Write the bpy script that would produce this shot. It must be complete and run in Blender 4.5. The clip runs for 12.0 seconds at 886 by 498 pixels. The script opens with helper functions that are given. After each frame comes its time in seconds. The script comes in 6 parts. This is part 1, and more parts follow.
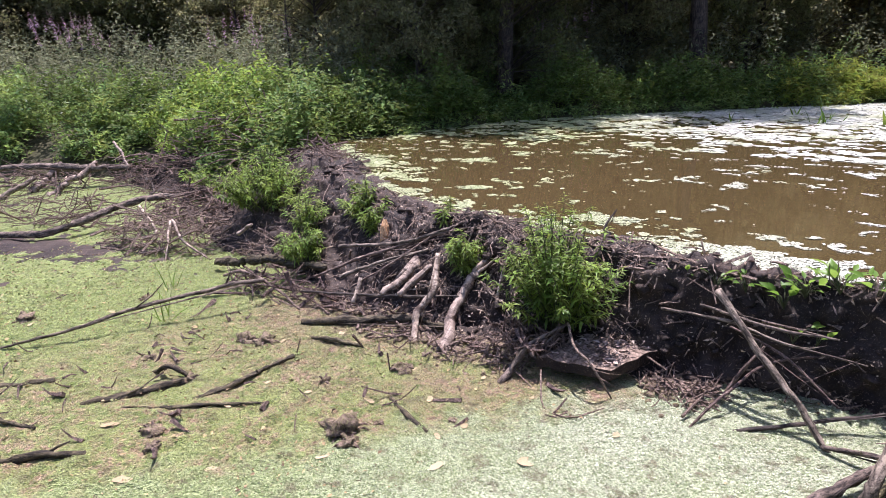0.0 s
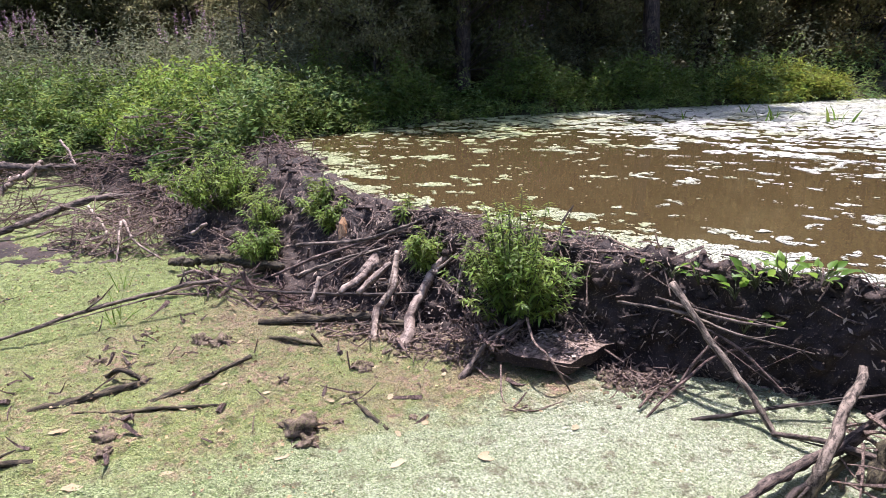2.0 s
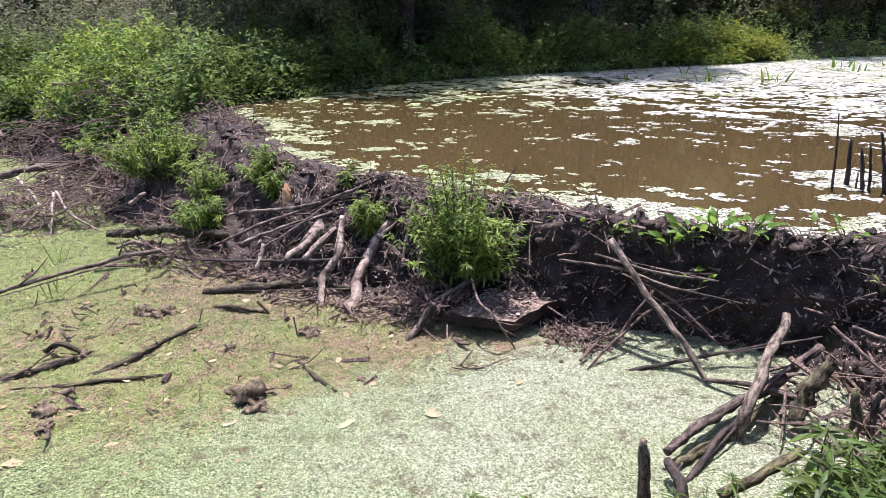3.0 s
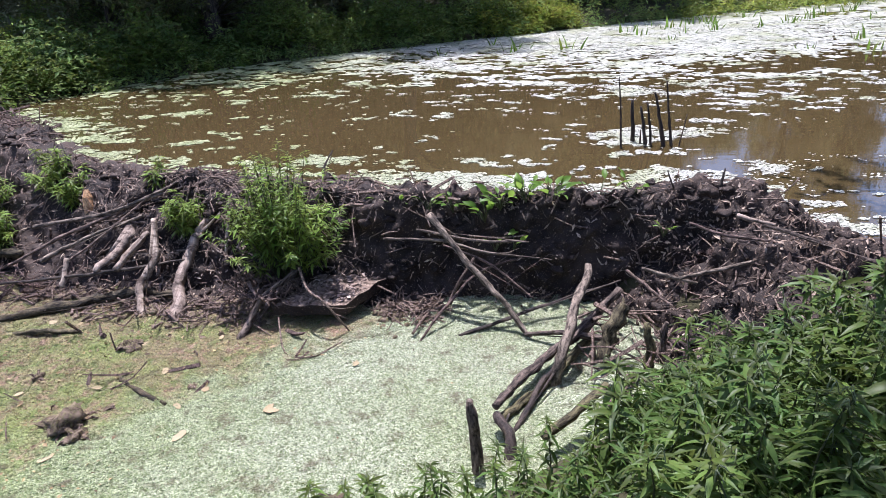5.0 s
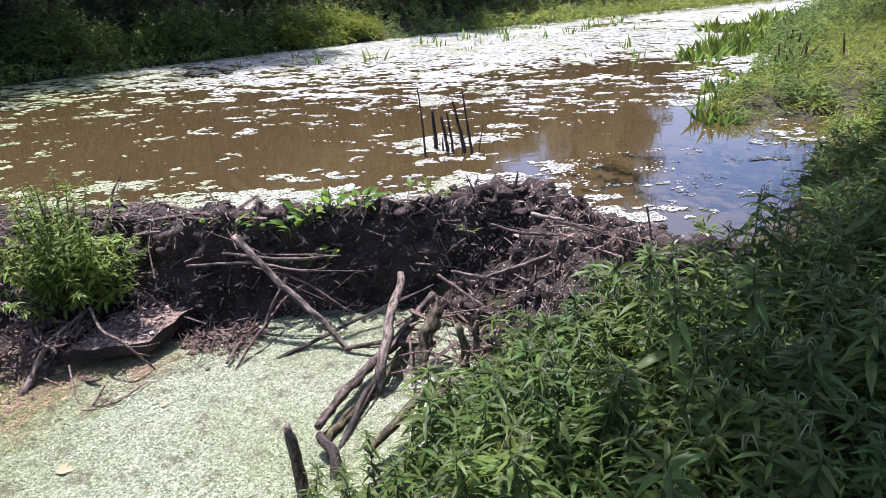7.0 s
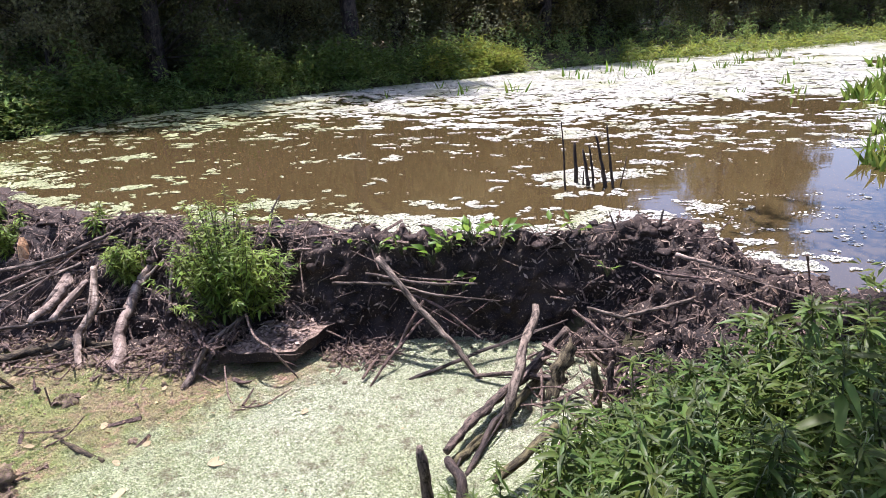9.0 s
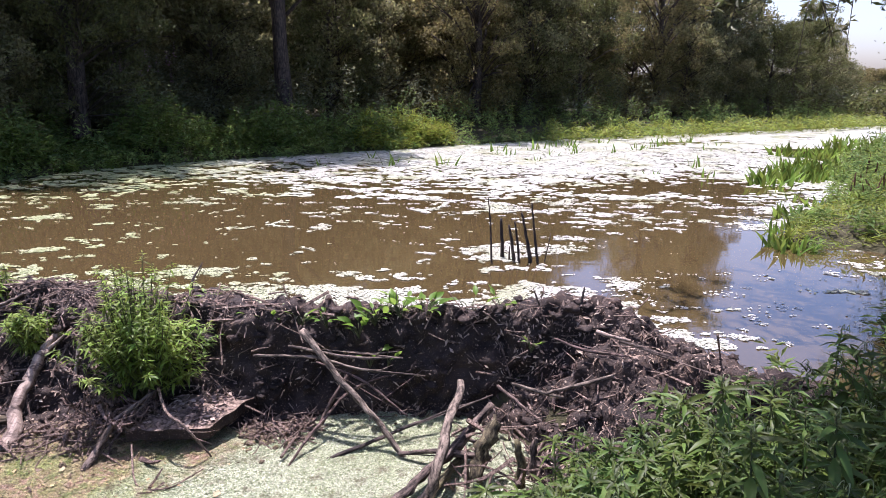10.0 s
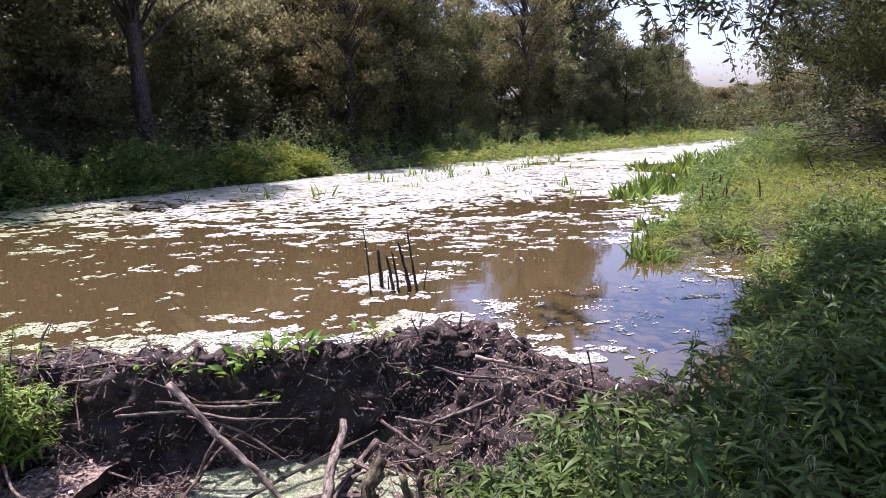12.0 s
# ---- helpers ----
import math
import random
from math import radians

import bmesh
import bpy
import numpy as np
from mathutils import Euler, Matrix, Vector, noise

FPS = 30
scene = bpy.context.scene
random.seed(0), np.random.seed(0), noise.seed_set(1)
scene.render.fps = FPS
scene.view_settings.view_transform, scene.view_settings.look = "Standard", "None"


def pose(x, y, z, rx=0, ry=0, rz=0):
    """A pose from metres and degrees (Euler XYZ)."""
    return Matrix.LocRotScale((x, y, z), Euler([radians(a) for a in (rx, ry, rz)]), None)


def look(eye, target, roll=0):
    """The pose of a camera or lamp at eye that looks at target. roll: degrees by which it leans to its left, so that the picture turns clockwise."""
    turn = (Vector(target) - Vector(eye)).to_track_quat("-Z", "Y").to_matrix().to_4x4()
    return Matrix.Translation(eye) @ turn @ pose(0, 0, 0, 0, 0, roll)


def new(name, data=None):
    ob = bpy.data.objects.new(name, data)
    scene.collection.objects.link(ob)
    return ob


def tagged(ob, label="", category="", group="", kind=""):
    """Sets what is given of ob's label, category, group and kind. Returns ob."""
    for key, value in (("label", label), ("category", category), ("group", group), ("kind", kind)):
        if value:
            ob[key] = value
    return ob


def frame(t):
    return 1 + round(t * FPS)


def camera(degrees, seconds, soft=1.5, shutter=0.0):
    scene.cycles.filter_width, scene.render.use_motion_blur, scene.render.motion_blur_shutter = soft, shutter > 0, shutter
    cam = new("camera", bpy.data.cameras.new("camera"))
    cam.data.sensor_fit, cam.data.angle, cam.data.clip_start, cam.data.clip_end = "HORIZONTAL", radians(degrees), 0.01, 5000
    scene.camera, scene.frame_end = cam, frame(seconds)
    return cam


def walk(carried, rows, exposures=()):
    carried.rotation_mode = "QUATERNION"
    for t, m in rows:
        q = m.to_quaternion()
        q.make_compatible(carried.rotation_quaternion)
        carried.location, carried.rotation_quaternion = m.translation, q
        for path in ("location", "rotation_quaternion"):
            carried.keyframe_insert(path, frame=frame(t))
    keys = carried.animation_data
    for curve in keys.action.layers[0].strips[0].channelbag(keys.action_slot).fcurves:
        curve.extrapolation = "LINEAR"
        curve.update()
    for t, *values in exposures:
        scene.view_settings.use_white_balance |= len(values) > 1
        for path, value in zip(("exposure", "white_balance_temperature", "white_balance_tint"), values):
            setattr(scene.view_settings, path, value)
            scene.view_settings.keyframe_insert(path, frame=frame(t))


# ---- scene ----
cam = camera(67.7, 12.0, soft=0.7)
PATH = [
    (0, (-0.156, 0.161, 2.463), (-1.064, 1.836, 1.854), -2.0),
    (0.5, (-0.162, 0.176, 2.46), (-1.094, 1.843, 1.868), -2.0),
    (1, (-0.18, 0.169, 2.461), (-1.133, 1.825, 1.868), -1.9),
    (1.5, (-0.172, 0.166, 2.457), (-1.071, 1.847, 1.853), -1.5),
    (2, (-0.149, 0.172, 2.446), (-0.949, 1.898, 1.829), -1.6),
    (2.5, (-0.12, 0.176, 2.434), (-0.826, 1.929, 1.78), -1.6),
    (2.7, (-0.106, 0.153, 2.423), (-0.793, 1.904, 1.742), -1.5),
    (4.3, (0.023, 0.174, 2.475), (-0.36, 1.971, 1.686), -2.9),
    (4.5, (0.035, 0.178, 2.471), (-0.287, 1.986, 1.679), -2.8),
    (5, (0.074, 0.145, 2.472), (-0.121, 1.971, 1.678), -2.9),
    (5.5, (0.11, 0.165, 2.462), (0.065, 2.007, 1.685), -2.5),
    (6, (0.157, 0.17, 2.459), (0.291, 2.007, 1.68), -2.2),
    (6.5, (0.178, 0.152, 2.48), (0.472, 1.964, 1.688), -1.8),
    (6.7, (0.19, 0.155, 2.478), (0.515, 1.963, 1.686), -1.8),
    (8.3, (0.14, 0.158, 2.518), (0.308, 2.016, 1.797), -1.2),
    (8.5, (0.127, 0.167, 2.519), (0.224, 2.031, 1.8), -1.6),
    (9, (0.103, 0.133, 2.513), (0.054, 2.009, 1.821), -2.2),
    (9.5, (0.087, 0.166, 2.516), (0.028, 2.067, 1.898), -0.9),
    (10, (0.117, 0.133, 2.569), (0.286, 2.062, 2.067), 1.0),
    (10.5, (0.166, 0.167, 2.599), (0.551, 2.077, 2.147), 1.1),
    (11, (0.206, 0.158, 2.615), (0.695, 2.048, 2.182), 0.1),
    (11.5, (0.219, 0.141, 2.617), (0.724, 2.03, 2.194), -0.7),
    (12, (0.221, 0.154, 2.616), (0.728, 2.041, 2.189), -0.6),
]
walk(cam, [(t, look(eye, target, roll)) for t, eye, target, roll in PATH],
     exposures=[(0, 1.08, 5950, 27), (2.7, 1.06, 5950, 26), (4.5, 0.86, 5700, 22), (6.5, 0.94, 5700, 26), (8.5, 1.1, 6000, 26), (10, 1.08, 5950, 31), (12, 1.08, 5900, 36)])

# ---- light ----
SUN_AZ, SUN_EL = -18.0, 72.0
sa, se = radians(SUN_AZ), radians(SUN_EL)
world = bpy.data.worlds.new("sky")
scene.world = world
world.use_nodes = True
wn = world.node_tree.nodes
sky = wn.new("ShaderNodeTexSky")
sky.sky_type = "NISHITA"
sky.sun_disc = False
sky.sun_elevation = se
sky.sun_rotation = sa
sky.air_density, sky.dust_density, sky.ozone_density = 1.0, 2.2, 2.5
wn["Background"].inputs[1].default_value = 0.125
world.node_tree.links.new(sky.outputs[0], wn["Background"].inputs[0])
sun_data = bpy.data.lights.new("sun", "SUN")
sun_data.energy, sun_data.angle, sun_data.color = 5.0, radians(0.5), (1.0, 0.96, 0.90)
sun = new("sun", sun_data)
sun.matrix_world = look((60 * math.sin(sa) * math.cos(se), 60 * math.cos(sa) * math.cos(se), 60 * math.sin(se)), (0, 0, 0))

WATER_UP = 0.69    # level of the dammed pond
rng = np.random.default_rng(7)


# ---- materials ----
class Mat:
    """A small builder of node materials."""

    def __init__(self, name, rough=0.6, spec=0.5):
        self.m = bpy.data.materials.new(name)
        self.m.use_nodes = True
        self.n, self.l = self.m.node_tree.nodes, self.m.node_tree.links
        self.b = self.n["Principled BSDF"]
        self.b.inputs["Roughness"].default_value = rough
        self.b.inputs["Specular IOR Level"].default_value = spec
        self.geo = self.n.new("ShaderNodeNewGeometry")
        self.obj = self.n.new("ShaderNodeTexCoord")

    def put(self, socket, out):
        if hasattr(out, "node"):
            self.l.new(out, socket)
        else:
            socket.default_value = out
        return self

    def noise(self, scale, detail=4, rough=0.55, coords=None, stretch=None, dist=0.0):
        c = coords or self.geo.outputs["Position"]
        if stretch:
            mp = self.n.new("ShaderNodeMapping")
            mp.inputs["Scale"].default_value = stretch
            self.l.new(c, mp.inputs[0])
            c = mp.outputs[0]
        t = self.n.new("ShaderNodeTexNoise")
        t.inputs["Scale"].default_value, t.inputs["Detail"].default_value = scale, detail
        t.inputs["Roughness"].default_value, t.inputs["Distortion"].default_value = rough, dist
        self.l.new(c, t.inputs["Vector"])
        return t.outputs[0]

    def cells(self, scale, what="Distance", coords=None):
        t = self.n.new("ShaderNodeTexVoronoi")
        t.inputs["Scale"].default_value = scale
        self.l.new(coords or self.geo.outputs["Position"], t.inputs["Vector"])
        return t.outputs[what]

    def ramp(self, fac, *stops):
        r = self.n.new("ShaderNodeValToRGB")
        while len(r.color_ramp.elements) < len(stops):
            r.color_ramp.elements.new(0.5)
        for e, (p, c) in zip(r.color_ramp.elements, stops):
            e.position = p
            e.color = (*c, 1) if isinstance(c, tuple) else (c, c, c, 1)
        self.l.new(fac, r.inputs[0])
        return r.outputs[0]

    def mix(self, fac, a, b, mode="MIX"):
        x = self.n.new("ShaderNodeMix")
        x.data_type, x.blend_type = "RGBA", mode
        self.put(x.inputs[0], fac)
        for s, v in ((x.inputs[6], a), (x.inputs[7], b)):
            self.put(s, (*v, 1) if isinstance(v, tuple) else v)
        return x.outputs[2]

    def bump(self, height, strength=0.5, dist=0.02):
        k = self.n.new("ShaderNodeBump")
        k.inputs["Strength"].default_value, k.inputs["Distance"].default_value = strength, dist
        self.l.new(height, k.inputs["Height"])
        self.l.new(k.outputs[0], self.b.inputs["Normal"])
        return self

    def base(self, colour):
        return self.put(self.b.inputs["Base Color"], (*colour, 1) if isinstance(colour, tuple) else colour)

    def random(self, island=False):
        if island:
            return self.geo.outputs["Random Per Island"]
        return self.n.new("ShaderNodeObjectInfo").outputs["Random"]

    def hue(self, colour, fac, value=(0.7, 1.3), hues=(0.485, 0.515)):
        h = self.n.new("ShaderNodeHueSaturation")
        for sock, (lo, hi) in (("Value", value), ("Hue", hues)):
            r = self.n.new("ShaderNodeMapRange")
            r.inputs[3].default_value, r.inputs[4].default_value = lo, hi
            self.l.new(fac, r.inputs[0])
            self.l.new(r.outputs[0], h.inputs[sock])
        self.put(h.inputs["Color"], (*colour, 1) if isinstance(colour, tuple) else colour)
        return h.outputs[0]

    def thin(self, colour, share=0.35):
        """Let light through a thin leaf."""
        t = self.n.new("ShaderNodeBsdfTranslucent")
        self.put(t.inputs[0], (*colour, 1) if isinstance(colour, tuple) else colour)
        x = self.n.new("ShaderNodeMixShader")
        x.inputs[0].default_value = share
        self.l.new(self.b.outputs[0], x.inputs[1])
        self.l.new(t.outputs[0], x.inputs[2])
        self.l.new(x.outputs[0], self.n["Material Output"].inputs[0])
        return self


def leaf_mat(name, a, b, rough=0.42, share=0.38, value=(0.6, 1.4), spec=0.22):
    m = Mat(name, rough, spec)
    c = m.hue(m.mix(m.ramp(m.noise(2.6, 3), (0.36, 0.0), (0.64, 1.0)), a, b), m.random(True), value)
    c = m.mix(m.ramp(m.noise(60, 2), (0.55, 0.0), (0.75, 0.35)), c, (0.16, 0.13, 0.04))
    m.base(c)
    t = m.hue(c, m.random(True), (1.3, 1.7), (0.47, 0.49))
    return m.thin(t, share).m


def bark_mat(name, dark, light, rough=0.8, scale=1.0, pale=0.5):
    m = Mat(name, rough, 0.3)
    c = m.obj.outputs["Object"]
    grain = m.noise(30 * scale, 5, 0.65, c, (1, 1, 0.25))
    blotch = m.noise(6 * scale, 4, 0.6, c)
    col = m.mix(m.ramp(grain, (0.40, 0.0), (0.62, 1.0)), dark, light)
    col = m.mix(m.ramp(m.noise(48 * scale, 5, 0.75, c, (1, 1, 0.6)), (0.52, 0.0), (0.62, 0.8)), col, tuple(v * 0.3 for v in dark))
    col = m.mix(m.ramp(blotch, (pale, 0.0), (pale + 0.2, 0.6)), col, tuple(v * 0.45 for v in dark))
    m.base(m.hue(col, m.random(), (0.75, 1.25), (0.49, 0.51)))
    return m.bump(m.mix(0.5, grain, m.noise(90 * scale, 3, 0.6, c)), 1.0, 0.02).m


def mud_mat():
    m = Mat("wet_mud", 0.6, 0.25)
    n1, n2, n3 = m.noise(2.2, 6), m.noise(22, 6, 0.7), m.noise(90, 3)
    c = m.mix(m.ramp(n1, (0.4, 0.0), (0.65, 1.0)), (0.018, 0.012, 0.0095), (0.058, 0.040, 0.031))
    c = m.mix(m.ramp(n2, (0.58, 0.0), (0.76, 0.85)), c, (0.13, 0.085, 0.06))
    c = m.mix(m.ramp(n3, (0.6, 0.0), (0.72, 0.75)), c, (0.26, 0.19, 0.14))
    m.base(c).put(m.b.inputs["Roughness"], m.ramp(n2, (0.3, 0.5), (0.7, 0.85)))
    return m.bump(m.mix(0.3, n2, n3), 0.8, 0.03).m


def soil_mat():
    m = Mat("bank_soil", 0.85, 0.25)
    n1, n2 = m.noise(0.8, 5), m.noise(25, 5, 0.7)
    c = m.mix(m.ramp(n2, (0.35, 0.0), (0.7, 1.0)), (0.035, 0.03, 0.015), (0.085, 0.08, 0.035))
    c = m.mix(m.ramp(n1, (0.45, 0.0), (0.62, 0.8)), c, (0.045, 0.045, 0.018))
    m.base(c)
    return m.bump(n2, 0.8, 0.04).m


def duckweed_mat(name, fronds=False):
    """The lower pool's floating cover: pale fronds, yellow and reddish mats, brown scum."""
    m = Mat(name, 0.55 if fronds else 0.38, 0.35 if fronds else 0.6)
    pos = m.geo.outputs["Position"]
    grain = m.cells(105)
    tone = m.cells(105, "Color")
    sep = m.n.new("ShaderNodeSeparateColor")
    m.l.new(tone, sep.inputs[0])
    fleck = sep.outputs[0]
    big, mid, fine = m.noise(0.55, 4, 0.55), m.noise(3.1, 5, 0.62), m.noise(17, 4, 0.65)
    pale = m.mix(m.ramp(fleck, (0.12, 0.0), (0.85, 1.0)), (0.175, 0.225, 0.09), (0.63, 0.65, 0.46))
    green = m.mix(fleck, (0.11, 0.17, 0.03), (0.34, 0.40, 0.12))
    rust = m.mix(fleck, (0.19, 0.11, 0.065), (0.46, 0.30, 0.205))
    ochre = m.mix(fleck, (0.14, 0.155, 0.04), (0.34, 0.37, 0.12))
    # Whiter by the bank with glare painted in, matted and yellow before the dam.
    xyz = m.n.new("ShaderNodeSeparateXYZ")
    m.l.new(pos, xyz.inputs[0])

    def lin(a, b, c):
        k = m.n.new("ShaderNodeVectorMath")
        k.operation = "DOT_PRODUCT"
        k.inputs[1].default_value = (a, b, 0)
        m.l.new(pos, k.inputs[0])
        s = m.n.new("ShaderNodeMath")
        s.operation = "ADD"
        s.inputs[1].default_value = c
        m.l.new(k.outputs["Value"], s.inputs[0])
        return s.outputs[0]

    def plus(a, b, k=1.0):
        s = m.n.new("ShaderNodeMath")
        s.operation = "MULTIPLY_ADD"
        m.l.new(b, s.inputs[0])
        s.inputs[1].default_value = k
        m.l.new(a, s.inputs[2])
        return s.outputs[0]
    # distance from the line along which the matted scum ends
    edge = plus(lin(-0.42, 0.455, -2.41), mid, 0.9)
    matted = m.ramp(edge, (0.38, 0.0), (0.62, 1.0))
    far = m.ramp(plus(lin(-0.62, 0.32, -4.35), mid, 0.8), (0.3, 0.0), (0.7, 1.0))
    c = m.mix(m.ramp(big, (0.4, 0.0), (0.62, 0.75)), pale, m.mix(0.5, pale, green))
    c = m.mix(m.ramp(plus(lin(-0.33, -0.1, 0.1), mid, 0.5), (0.35, 0.0), (1.0, 0.65)), c, green)
    mat = m.mix(m.ramp(mid, (0.42, 0.0), (0.58, 1.0)), ochre, m.mix(m.ramp(fine, (0.4, 0.0), (0.6, 1.0)), rust, ochre))
    mat = m.mix(m.ramp(fine, (0.5, 0.0), (0.64, 0.7)), mat, green)
    red = m.ramp(plus(plus(m.noise(1.35, 5, 0.6), fine, 0.35), lin(0.03, 0.17, -0.55)), (0.64, 0.0), (0.84, 0.5))
    mat = m.mix(red, mat, m.mix(m.ramp(fine, (0.35, 0.0), (0.6, 0.6)), rust, (0.22, 0.13, 0.08)))
    c = m.mix(matted, c, mat)
    c = m.mix(far, c, m.mix(m.ramp(fine, (0.4, 0.0), (0.62, 0.8)), green, ochre))
    # gaps of dark water between the fronds
    gap = m.ramp(m.noise(48, 4, 0.7), (0.55, 0.0), (0.66, 0.85))
    c = m.mix(gap, c, (0.045, 0.045, 0.02))
    clump = m.ramp(m.noise(22, 5, 0.7), (0.36, 0.75), (0.62, 0.0))
    c = m.mix(m.mix(matted, clump, clump, "MULTIPLY"), c, m.mix(0.5, c, (0.03, 0.035, 0.01)))
    moss = m.ramp(m.noise(7.5, 6, 0.7), (0.53, 0.0), (0.60, 0.8))
    c = m.mix(m.mix(1.0, moss, matted, "MULTIPLY"), c, m.mix(fleck, (0.05, 0.085, 0.012), (0.17, 0.22, 0.04)))
    scum = m.ramp(m.noise(5.3, 7, 0.75), (0.54, 0.0), (0.64, 0.75))
    c = m.mix(scum, c, (0.10, 0.075, 0.035))
    if fronds:
        m.base(m.hue(c, m.random(True), (0.72, 1.2), (0.485, 0.51)))
        return m.m
    m.base(c)
    return m.bump(m.mix(0.5, fine, grain), 1.0, 0.03).m


def raft_mat():
    m = Mat("duckweed_raft", 0.32, 0.6)
    r = m.random(True)
    # yellow-green by the far bank, greyer and paler up the pond
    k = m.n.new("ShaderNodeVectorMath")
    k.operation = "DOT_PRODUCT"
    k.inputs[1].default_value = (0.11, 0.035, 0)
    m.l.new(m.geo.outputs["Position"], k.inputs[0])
    greyer = m.mix(r, (0.32, 0.33, 0.25), (0.66, 0.65, 0.57))
    yellow_green = m.mix(r, (0.16, 0.21, 0.06), (0.50, 0.53, 0.30))
    c = m.mix(m.ramp(k.outputs["Value"], (0.0, 0.0), (0.30, 1.0)), yellow_green, greyer)
    c = m.mix(m.ramp(m.noise(1.3, 5), (0.48, 0.0), (0.64, 0.7)), c, m.mix(r, (0.16, 0.19, 0.05), (0.44, 0.45, 0.24)))
    m.base(c)
    return m.bump(m.noise(140, 3), 0.6, 0.01).m


def water_mat():
    m = Mat("muddy_water", 0.035, 0.5)
    m.b.inputs["IOR"].default_value = 2.0
    c = m.mix(m.noise(0.35, 3), (0.052, 0.037, 0.015), (0.078, 0.054, 0.023))
    m.base(c)
    return m.bump(m.noise(3.5, 3, 0.5, None, (1, 1.6, 1)), 0.05, 0.02).m


def wood_pale_mat():
    """Wood that beavers have peeled: pale, with bands and flakes of old bark left on it."""
    m = Mat("peeled_wood", 0.65, 0.3)
    c = m.obj.outputs["Object"]
    g = m.noise(45, 5, 0.65, c, (1, 1, 0.15))
    col = m.mix(m.ramp(g, (0.3, 0.0), (0.7, 1.0)), (0.17, 0.115, 0.08), (0.52, 0.42, 0.33))
    col = m.mix(m.ramp(m.noise(16, 5, 0.7, c, (0.5, 0.5, 1.6)), (0.50, 0.0), (0.60, 0.9)), col, (0.06, 0.038, 0.028))
    col = m.mix(m.ramp(m.noise(7, 4, 0.6, c), (0.46, 0.0), (0.62, 0.9)), col, (0.075, 0.05, 0.037))
    m.base(m.hue(col, m.random(), (0.8, 1.2), (0.49, 0.505)))
    return m.bump(m.mix(0.5, g, m.noise(70, 4, 0.7, c)), 1.0, 0.015).m


def clod_mat():
    m = Mat("scummy_mud", 0.8, 0.3)
    n1, n2 = m.noise(14, 6, 0.7), m.noise(60, 4, 0.7)
    c = m.mix(m.ramp(n1, (0.4, 0.0), (0.62, 1.0)), (0.08, 0.055, 0.035), (0.33, 0.24, 0.17))
    c = m.mix(m.ramp(n2, (0.5, 0.0), (0.66, 0.8)), c, (0.26, 0.25, 0.09))
    m.base(c)
    return m.bump(m.mix(0.5, n1, n2), 1.0, 0.06).m


CLOD = clod_mat()
MUD, SOIL, WATER, RAFT = mud_mat(), soil_mat(), water_mat(), raft_mat()
DUCK, FRONDS = duckweed_mat("duckweed_cover"), duckweed_mat("duckweed_fronds", True)
BARK = bark_mat("grey_bark", (0.04, 0.029, 0.022), (0.28, 0.215, 0.165))
BARK_DARK = bark_mat("wet_dark_bark", (0.02, 0.014, 0.011), (0.11, 0.082, 0.062), 0.6)
BARK_WET = bark_mat("scummy_bark", (0.03, 0.022, 0.012), (0.17, 0.135, 0.075), 0.7, 1.6, 0.42)
BARK_MOSS = bark_mat("mossy_bark", (0.04, 0.032, 0.018), (0.18, 0.155, 0.075))
PEELED = wood_pale_mat()
ORANGE = bark_mat("gnawed_wood", (0.32, 0.15, 0.07), (0.55, 0.33, 0.18), 0.7)
TWIG = bark_mat("dry_twig", (0.07, 0.046, 0.036), (0.30, 0.21, 0.165), 0.75, 2.0, 0.55)
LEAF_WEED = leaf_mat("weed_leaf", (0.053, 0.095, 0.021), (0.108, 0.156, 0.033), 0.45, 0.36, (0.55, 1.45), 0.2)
LEAF_DAM = leaf_mat("dam_weed_leaf", (0.105, 0.175, 0.03), (0.21, 0.285, 0.055), 0.42, 0.45, (0.35, 1.5))
LEAF_BANK = leaf_mat("bank_weed_leaf", (0.08, 0.14, 0.048), (0.19, 0.26, 0.065), 0.6, 0.42)
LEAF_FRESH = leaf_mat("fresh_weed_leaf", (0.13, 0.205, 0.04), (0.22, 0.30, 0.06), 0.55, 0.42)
LEAF_DOCK = leaf_mat("dock_leaf", (0.08, 0.16, 0.022), (0.14, 0.24, 0.04), 0.38, 0.45)
LEAF_REED = leaf_mat("reed_blade", (0.065, 0.125, 0.02), (0.13, 0.20, 0.033), 0.45, 0.42)
LEAF_GRASS = leaf_mat("grass_blade", (0.115, 0.17, 0.026), (0.21, 0.24, 0.042), 0.5, 0.4)
LEAF_TREE = leaf_mat("tree_leaf", (0.105, 0.115, 0.049), (0.19, 0.185, 0.083), 0.55, 0.48)
# lighter and yellower than LEAF_TREE: sun on the crowns is put into the colour
LEAF_OLIVE = leaf_mat("autumn_tree_leaf", (0.12, 0.115, 0.043), (0.215, 0.19, 0.077), 0.55, 0.46)
LEAF_WILLOW = leaf_mat("willow_leaf", (0.062, 0.078, 0.025), (0.125, 0.13, 0.045), 0.5, 0.34, (0.4, 1.5))
LEAF_GREY = leaf_mat("grey_weed_leaf", (0.09, 0.11, 0.055), (0.185, 0.195, 0.115), 0.6, 0.4)
STEM = bark_mat("green_stem", (0.05, 0.07, 0.025), (0.12, 0.13, 0.05), 0.6, 2.0, 0.7)
FLOWER = leaf_mat("purple_flower", (0.27, 0.15, 0.20), (0.42, 0.30, 0.34), 0.6, 0.3)
SPIKE = leaf_mat("pale_flower", (0.16, 0.20, 0.09), (0.28, 0.30, 0.17), 0.6, 0.3)
